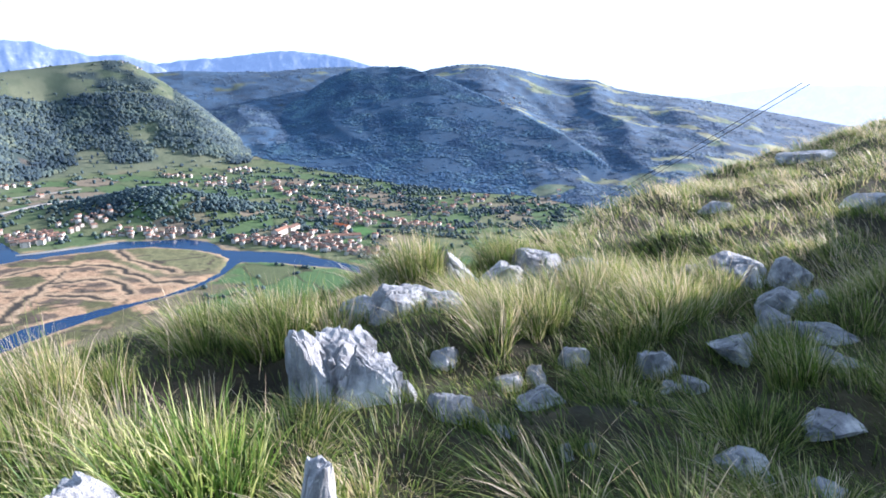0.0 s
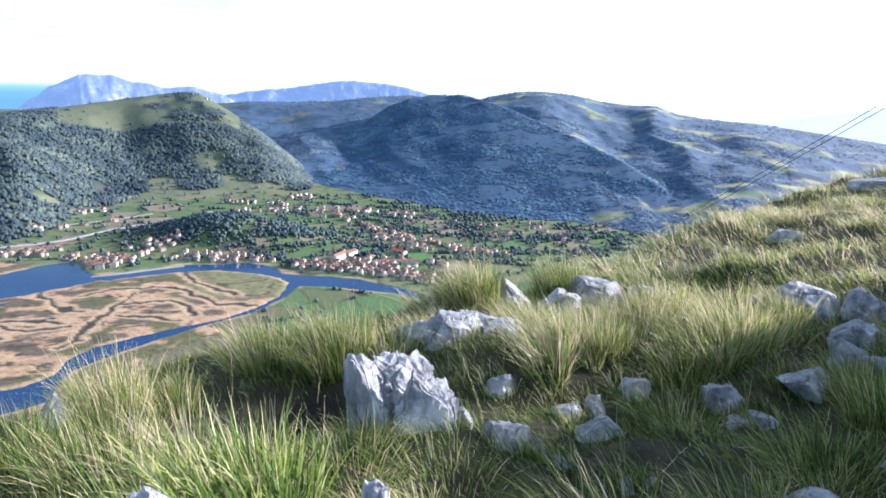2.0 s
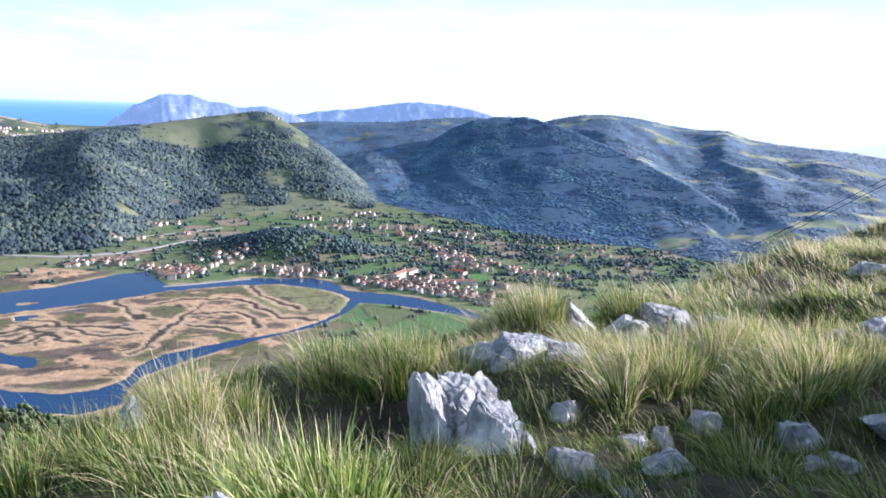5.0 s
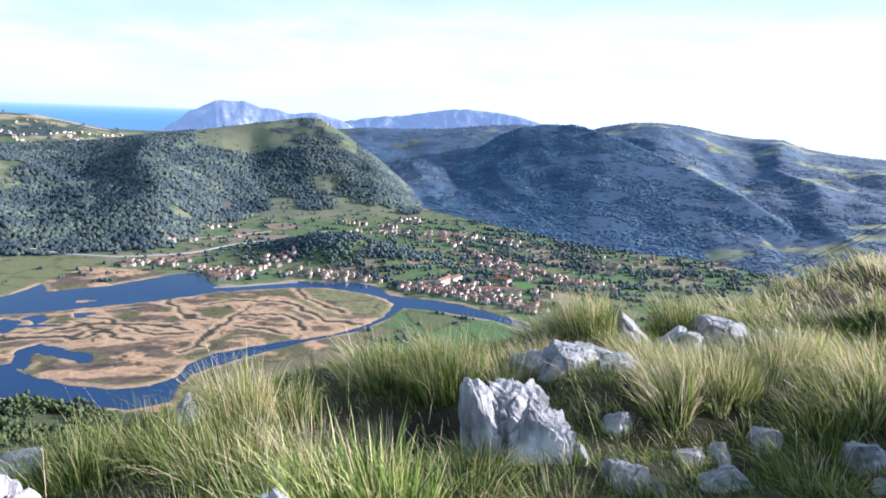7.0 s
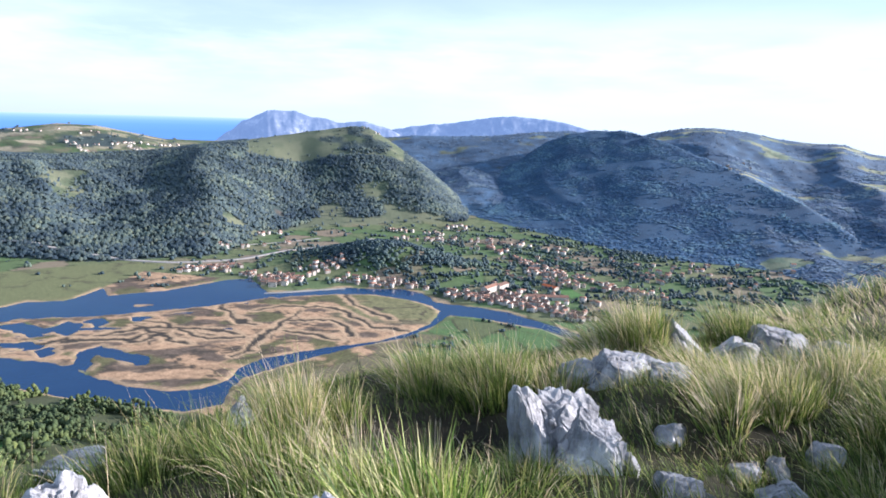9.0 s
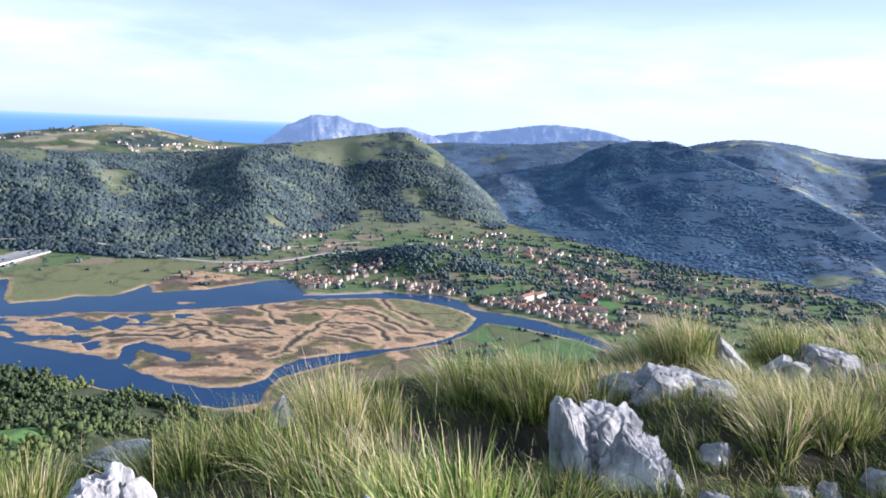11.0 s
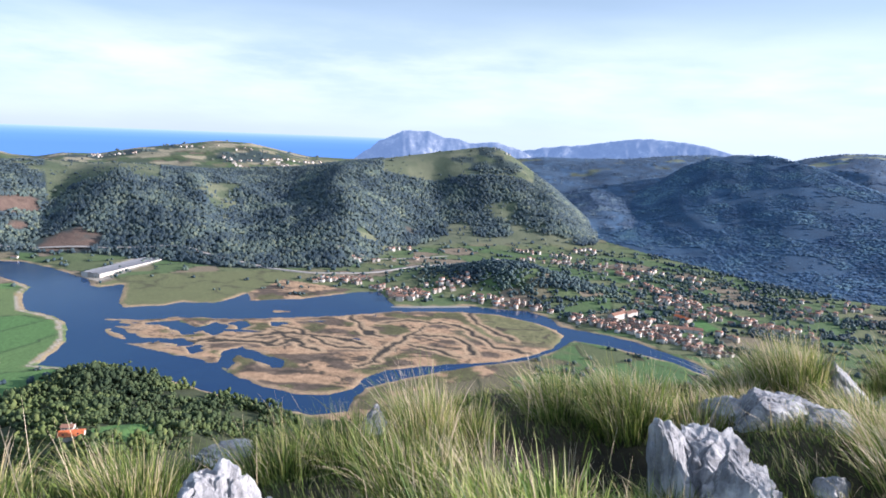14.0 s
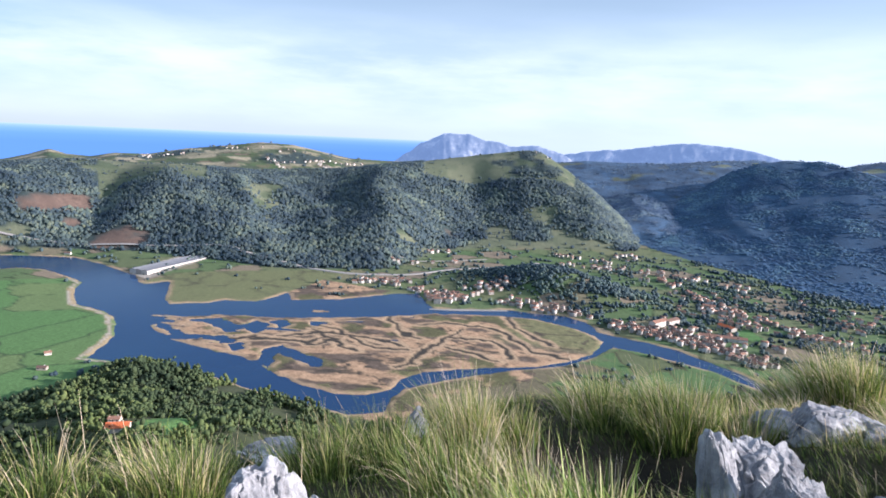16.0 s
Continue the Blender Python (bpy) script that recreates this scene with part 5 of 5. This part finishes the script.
# broken stones in the hollow
rock(1.1, 3.56, (0.22, 0.18, 0.18), 0, 0.3, 27)
rock(1.3, 3.64, (0.14, 0.14, 0.2), 20, 0.3, 28)
rock(1.26, 3.36, (0.34, 0.26, 0.24), -12, 0.3, 29, (6, 0))
rock(0.66, 2.96, (0.26, 0.2, 0.4), 35, 0.28, 30, (0, 26), "tilted grey limestone slab in dry grass")
rock(0.8, 2.92, (0.13, 0.16, 0.3), 15, 0.25, 31, (0, 8))
rock(0.88, 2.82, (0.16, 0.14, 0.12), 0, 0.3, 32)
rock(0.72, 3.72, (0.2, 0.2, 0.26), 0, 0.36, 33)
rock(1.74, 3.12, (0.14, 0.13, 0.12), 30, 0.3, 34)
rock(1.16, 2.68, (0.1, 0.09, 0.15), 20, 0.25, 35)
rock(1.28, 2.68, (0.07, 0.09, 0.17), 60, 0.2, 36, (0, 8))
rock(1.94, 2.5, (0.32, 0.26, 0.22), 5, 0.3, 37)
rock(-0.22, 3.36, (0.2, 0.18, 0.18), 0, 0.35, 38)
rock(-0.45, 3.5, (0.24, 0.2, 0.2), 40, 0.35, 51)
rock(2.7, 2.75, (0.5, 0.2, 0.16), 15, 0.4, 39, (0, 4), "long low limestone rib breaking through turf")
rock(2.2, 2.22, (0.18, 0.16, 0.14), 0, 0.3, 40)
# white tips close by
rock(0.02, 1.84, (0.2, 0.17, 0.68), 8, 0.25, 41, (0, 4), "sunlit white limestone tip standing in grass", 0.8, 5, [((0.88, -0.2, 0.45), 0.6), ((-0.95, 0, 0.2), 0.68), ((0.2, -0.95, 0.2), 0.6)], 6)
rock(-0.76, 1.92, (0.3, 0.24, 0.58), 0, 0.23, 42, (0, 5), "sunlit white limestone block in tall grass", 1.0, 5, [((0.4, -0.2, 0.9), 0.8)], 7)
rock(-1.76, 1.94, (0.34, 0.3, 0.62), 20, 0.25, 43, (0, 6), "sunlit white limestone block at the edge", 1.4, 5, [((0.5, -0.4, 0.75), 0.7)], 8)
rock(-1.62, 2.12, (0.2, 0.2, 0.4), 50, 0.25, 44, (0, -8))
rock(-2.66, 3.1, (0.46, 0.32, 0.34), -10, 0.35, 45, (4, -6), "blue-grey limestone ledge at the edge", 1.2)
rock(-2.0, 3.8, (0.22, 0.2, 0.4), 10, 0.3, 46, (0, 14))
rock(5.1, 8.1, (0.5, 0.4, 0.4), 10, 0.45, 47, flutes=0.7)
rock(8.8, 11.1, (1.1, 0.7, 0.6), -20, 0.35, 48, flutes=0.7)
rock(6.5, 7.2, (0.6, 0.45, 0.4), 25, 0.42, 49, flutes=0.7)



# ---- hilltop: grass ----
def blades(name, x, y, lean, length, width, curl, label, category="grass", kind="stuff", rise=0.0, tone="grass", steps=(0.0, 0.4, 0.75, 1.0)):
    """Bent tapering grass blades; lean is a plan vector for each, curl how far it droops."""
    n, c = len(x), len(steps)
    z = land(x, y)[0] - 0.02 + rise
    root = np.stack([x, y, z], -1)
    az = RNG.uniform(0, 2 * math.pi, n)
    across = np.stack([np.cos(az), np.sin(az), 0 * az], -1)
    flat = np.concatenate([lean, np.zeros((n, 1))], 1)
    up = np.array([0, 0, 1.0])
    verts, tips = [], []
    for k in steps:
        p = root + length[:, None] * (up * (k - curl[:, None] * 0.45 * k**2.5) + flat * (k * 0.55 + curl[:, None] * 0.8 * k * k))
        w = width[:, None] * (1 - 0.82 * k) * 0.5
        verts += [p - across * w, p + across * w] if k < 1 else [p]
        tips += [k, k] if k < 1 else [k]
    v = np.stack(verts, 1)
    f = []
    for i in range(c - 2):
        f += [(2 * i, 2 * i + 1, 2 * i + 3), (2 * i, 2 * i + 3, 2 * i + 2)]
    f = np.array(f + [(2 * c - 4, 2 * c - 3, 2 * c - 2)])
    faces = f[None] + (np.arange(n) * (2 * c - 1))[:, None, None]
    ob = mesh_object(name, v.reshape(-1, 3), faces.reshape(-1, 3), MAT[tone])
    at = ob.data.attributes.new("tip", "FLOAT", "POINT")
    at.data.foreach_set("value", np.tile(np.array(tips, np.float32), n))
    return tagged(ob, label, category, kind=kind)


WIND = np.array([-0.28, 0.1])


def tussock(x, y, radius, height, count, broad=1.0, tone="grass"):
    """One clump: arching blades, and the dry ones among them."""
    top = new("grass_tussock")
    top.matrix_world = Matrix.Translation((x, y, float(land(np.array([x]), np.array([y]))[0][0])))
    for name, share, tint, tall in (("foliage", 1.05, tone, 1.0), ("dead_growth", 0.06 if tone == "fresh_grass" else 0.28, "straw_grass", 1.1)):
        n = int(count * share)
        a, q = RNG.uniform(0, 2 * math.pi, n), np.sqrt(RNG.uniform(0, 1, n))
        bx, by = x + np.cos(a) * q * radius * 0.8, y + np.sin(a) * q * radius * 0.8
        lean = np.stack([np.cos(a) * q, np.sin(a) * q], -1) * (radius / height * 0.6) + WIND * 0.8 + RNG.normal(0, 0.17, (n, 2))
        length = tall * height * (RNG.uniform(0.4, 1.0, n) + 0.3 * (RNG.uniform(0, 1, n) > 0.93))
        ob = blades(name, bx, by, lean, length, (broad if name == "foliage" else 0.8) * RNG.uniform(0.003, 0.0075, n), RNG.uniform(0.15, 1.2, n), "", "", "", tone=tint)
        ob.parent, ob.matrix_parent_inverse = top, Matrix.Translation((x, y, top.location.z)).inverted()
    look_ = {"fresh_grass": "broad-bladed clump of bright green grass", "straw_grass": "tall clump of pale straw-coloured grass on the slope", "green_grass": "tall clump of arching fresh green grass blades", "grass": "tall clump of green and straw-coloured grass on the slope"}
    return tagged(top, look_[tone], "grass", "tussocks on the slope")


def build_turf():
    # close turf, in tufts
    def tufts(count, az0, az1, r0, r1, per, spread, hi, width, name, label, tone="grass"):
        cx, cy = scatter_polar(count, az0, az1, r0, r1)
        keep = land(cx, cy)[1] == 0
        for bare, (hx, hy, ha, hb) in zip((0.8, 0.35, 0.35, 0.35, 0.35), HOLLOWS):
            keep &= (((cx - hx) / ha) ** 2 + ((cy - hy) / hb) ** 2 > 1) | (RNG.uniform(0, 1, count) > bare)
        cx, cy = cx[keep], cy[keep]
        n = len(cx)
        tall = RNG.uniform(0.55, 1.25, n) * hi * (0.6 + 0.9 * fbm(cx * 0.9, cy * 0.9, 171, 3))
        a, q = RNG.uniform(0, 2 * math.pi, (n, per)), np.sqrt(RNG.uniform(0, 1, (n, per)))
        x, y = (cx[:, None] + np.cos(a) * q * spread).ravel(), (cy[:, None] + np.sin(a) * q * spread).ravel()
        lean = np.stack([np.cos(a) * q, np.sin(a) * q], -1).reshape(-1, 2) * 0.55 + WIND * np.repeat(1.2 + 1.6 * np.clip((cx + 0.2) / 2, 0, 1), per)[:, None] + RNG.normal(0, 0.16, (n * per, 2))
        length = np.repeat(tall, per) * RNG.uniform(0.5, 1.1, n * per)
        blades(name, x, y, lean, length, width * RNG.uniform(0.7, 1.3, n * per), RNG.uniform(0.2, 1.0, n * per), label, tone=tone, steps=(0.0, 0.55, 1.0))

    tufts(3900, -75, 62, 0.7, 7.4, 22, 0.09, 0.13, 0.005, "slope_grass", "short matted green and straw grass covering the slope", "turf_grass")
    tufts(3600, -75, 62, 0.7, 6.8, 16, 0.12, 0.1, 0.008, "matted_grass", "low matted old grass combed down the slope", "turf_grass")
    tufts(700, 58, 285, 0.5, 7, 15, 0.2, 0.2, 0.016, "back_slope_grass", "short matted grass behind the viewpoint")
    tufts(1700, 10, 47, 5.2, 20, 20, 0.22, 0.16, 0.008, "upper_slope_grass", "short pale grass on the rising slope", "straw_grass")


def build_clumps():
    """Clumps too many to count, apart from the rocks."""
    def many(count, az0, az1, r0, r1, per, size, hi, width, name, label, lean, tone="grass"):
        cx, cy = scatter_polar(count, az0, az1, r0, r1)
        keep = land(cx, cy)[1] == 0
        for rx, ry, rr in ROCK_SPOTS:
            keep &= np.hypot(cx - rx, cy - ry + 0.12) > rr * 0.5 + 0.2
        for hx, hy, ha, hb in HOLLOWS:
            keep &= ((cx - hx) / ha) ** 2 + ((cy - hy) / hb) ** 2 > 1
        keep &= (cx > -0.3) | (fbm(cx * 1.3, cy * 1.3, 177, 2) > 0.5)
        cx, cy = cx[keep], cy[keep]
        n = len(cx)
        big = RNG.uniform(0.6, 1.2, n)
        a, q = RNG.uniform(0, 2 * math.pi, (n, per)), np.sqrt(RNG.uniform(0, 1, (n, per)))
        x = (cx[:, None] + np.cos(a) * q * size * 0.5 * big[:, None]).ravel()
        y = (cy[:, None] + np.sin(a) * q * size * 0.5 * big[:, None]).ravel()
        out_ = np.stack([np.cos(a) * q, np.sin(a) * q], -1).reshape(-1, 2) * 0.75
        length = np.repeat(hi * big, per) * RNG.uniform(0.5, 1.15, n * per)
        blades(name, x, y, out_ + WIND * lean + RNG.normal(0, 0.12, (n * per, 2)), length, width * RNG.uniform(0.6, 1.4, n * per), RNG.uniform(0.2, 0.95, n * per), label, tone=tone)

    many(105, -72, 60, 1.5, 6.2, 210, 0.28, 0.28, 0.0065, "tall_grass", "tall arching clumps of fresh green grass", 1.2, "green_grass")
    many(85, -22, 60, 1.9, 6.2, 200, 0.26, 0.32, 0.006, "tall_dry_grass", "tall arching clumps of straw-coloured grass", 1.5, "straw_grass")
    # out of view on the rise: added only to break up its shadow edge
    many(30, 50, 60, 5.5, 8.0, 110, 0.5, 0.32, 0.012, "side_tall_grass", "tall grass clumps added on the unseen rise to dapple its shadow", 1.5)
    many(460, 12, 45, 5.8, 19, 76, 0.5, 0.26, 0.009, "upper_tall_grass", "wind-combed pale grass clumps on the rising slope", 2.0, "straw_grass")


def build_fringes():
    """Grass that grows up against the stones."""
    spots = [p for p in ROCK_SPOTS if p[1] > 2.2]
    x, y, size = (np.repeat([p[i] for p in spots], 150) for i in range(3))
    n = len(x)
    a = RNG.uniform(0, 2 * math.pi, n)
    q = size * RNG.uniform(0.4, 0.62, n)
    x, y = x + np.cos(a) * q, y + np.sin(a) * q
    keep = np.abs(x - 0.18) + np.abs(y - 3.2) > 0.3
    blades("rock_fringe_grass", x[keep], y[keep], (WIND * 1.3 + RNG.normal(0, 0.3, (n, 2)))[keep], (RNG.uniform(0.08, 0.2, n) + 0.2 * size * RNG.uniform(0, 1, n))[keep], RNG.uniform(0.003, 0.008, n)[keep], RNG.uniform(0.2, 1.0, n)[keep], "short grass growing up round the stones")


build_turf()
build_clumps()
build_fringes()

def build_stalks():
    """Single dry flower stalks that stand over the grass."""
    x, y = scatter_polar(420, -70, 46, 1.7, 8.5)
    keep = land(x, y)[1] == 0
    x, y = x[keep], y[keep]
    n = len(x)
    lean = WIND * 0.7 + RNG.normal(0, 0.38, (n, 2))
    blades("dry_stalks", x, y, lean, RNG.uniform(0.3, 0.62, n), RNG.uniform(0.003, 0.0055, n), RNG.uniform(0.0, 0.5, n), "dry pale flower stalks standing over the grass", tone="straw_grass")


build_stalks()

# tall clumps along the rim and between the rocks
for tx, ty, tr, th, tc, tw, tone in [
        (-1.52, 3.6, 0.22, 0.58, 600, 1, "straw_grass"), (-1.8, 3.05, 0.32, 0.42, 600, 1, "grass"), (-1.25, 2.75, 0.3, 0.4, 600, 1, "green_grass"), (-0.5, 2.4, 0.36, 0.46, 560, 2.3, "fresh_grass"), (-0.86, 2.4, 0.28, 0.4, 420, 1.9, "fresh_grass"),
        (-0.36, 4.3, 0.32, 0.5, 1000, 1, "grass"), (-0.85, 4.4, 0.3, 0.4, 600, 1, "grass"), (0.02, 4.4, 0.26, 0.38, 500, 1, "straw_grass"), (0.72, 5.35, 0.3, 0.5, 1000, 1, "green_grass"),
        (0.95, 5.7, 0.26, 0.46, 700, 1, "green_grass"), (1.66, 6.0, 0.26, 0.56, 700, 1, "grass"), (1.44, 4.25, 0.32, 0.42, 1300, 0.9, "green_grass"), (1.15, 4.85, 0.36, 0.34, 800, 1, "straw_grass"),
        (2.0, 4.9, 0.42, 0.46, 1200, 1, "straw_grass"), (2.3, 5.1, 0.3, 0.42, 700, 1, "straw_grass"), (2.62, 4.5, 0.4, 0.44, 1200, 1, "straw_grass"), (1.72, 3.42, 0.28, 0.26, 450, 1.2, "green_grass"),
        (-0.15, 2.66, 0.36, 0.2, 700, 1, "green_grass"), (0.3, 2.5, 0.36, 0.16, 500, 1, "green_grass"), (-2.5, 2.2, 0.3, 0.38, 600, 1, "grass"), (2.72, 3.15, 0.16, 0.46, 300, 1.4, "green_grass"),
        (-2.05, 2.75, 0.26, 0.36, 500, 1, "grass"), (1.6, 2.3, 0.42, 0.18, 500, 1, "grass"), (-1.15, 2.1, 0.28, 0.36, 500, 1.2, "green_grass"), (2.25, 4.15, 0.34, 0.36, 800, 1, "grass"),
        (3.0, 5.6, 0.4, 0.42, 700, 1, "grass"), (3.1, 4.7, 0.3, 0.3, 500, 1, "grass"), (2.17, 2.78, 0.34, 0.26, 700, 1, "grass"), (2.0, 2.1, 0.36, 0.24, 600, 1, "grass"),
        (0.85, 2.35, 0.34, 0.14, 350, 1, "grass"), (3.2, 3.0, 0.3, 0.28, 400, 1, "grass"), (2.95, 3.6, 0.26, 0.3, 600, 1, "grass"), (1.95, 3.85, 0.24, 0.3, 500, 1, "grass"),
        (3.7, 3.9, 0.3, 0.28, 500, 1, "grass"), (3.3, 4.95, 0.22, 0.28, 400, 1, "grass"), (4.1, 4.5, 0.3, 0.3, 500, 1, "grass"), (0.0, 3.0, 0.2, 0.16, 300, 1, "grass"),
        (-1.3, 3.75, 0.22, 0.34, 400, 1, "grass")]:
    tussock(tx, ty, tr, th, tc, tw, tone)
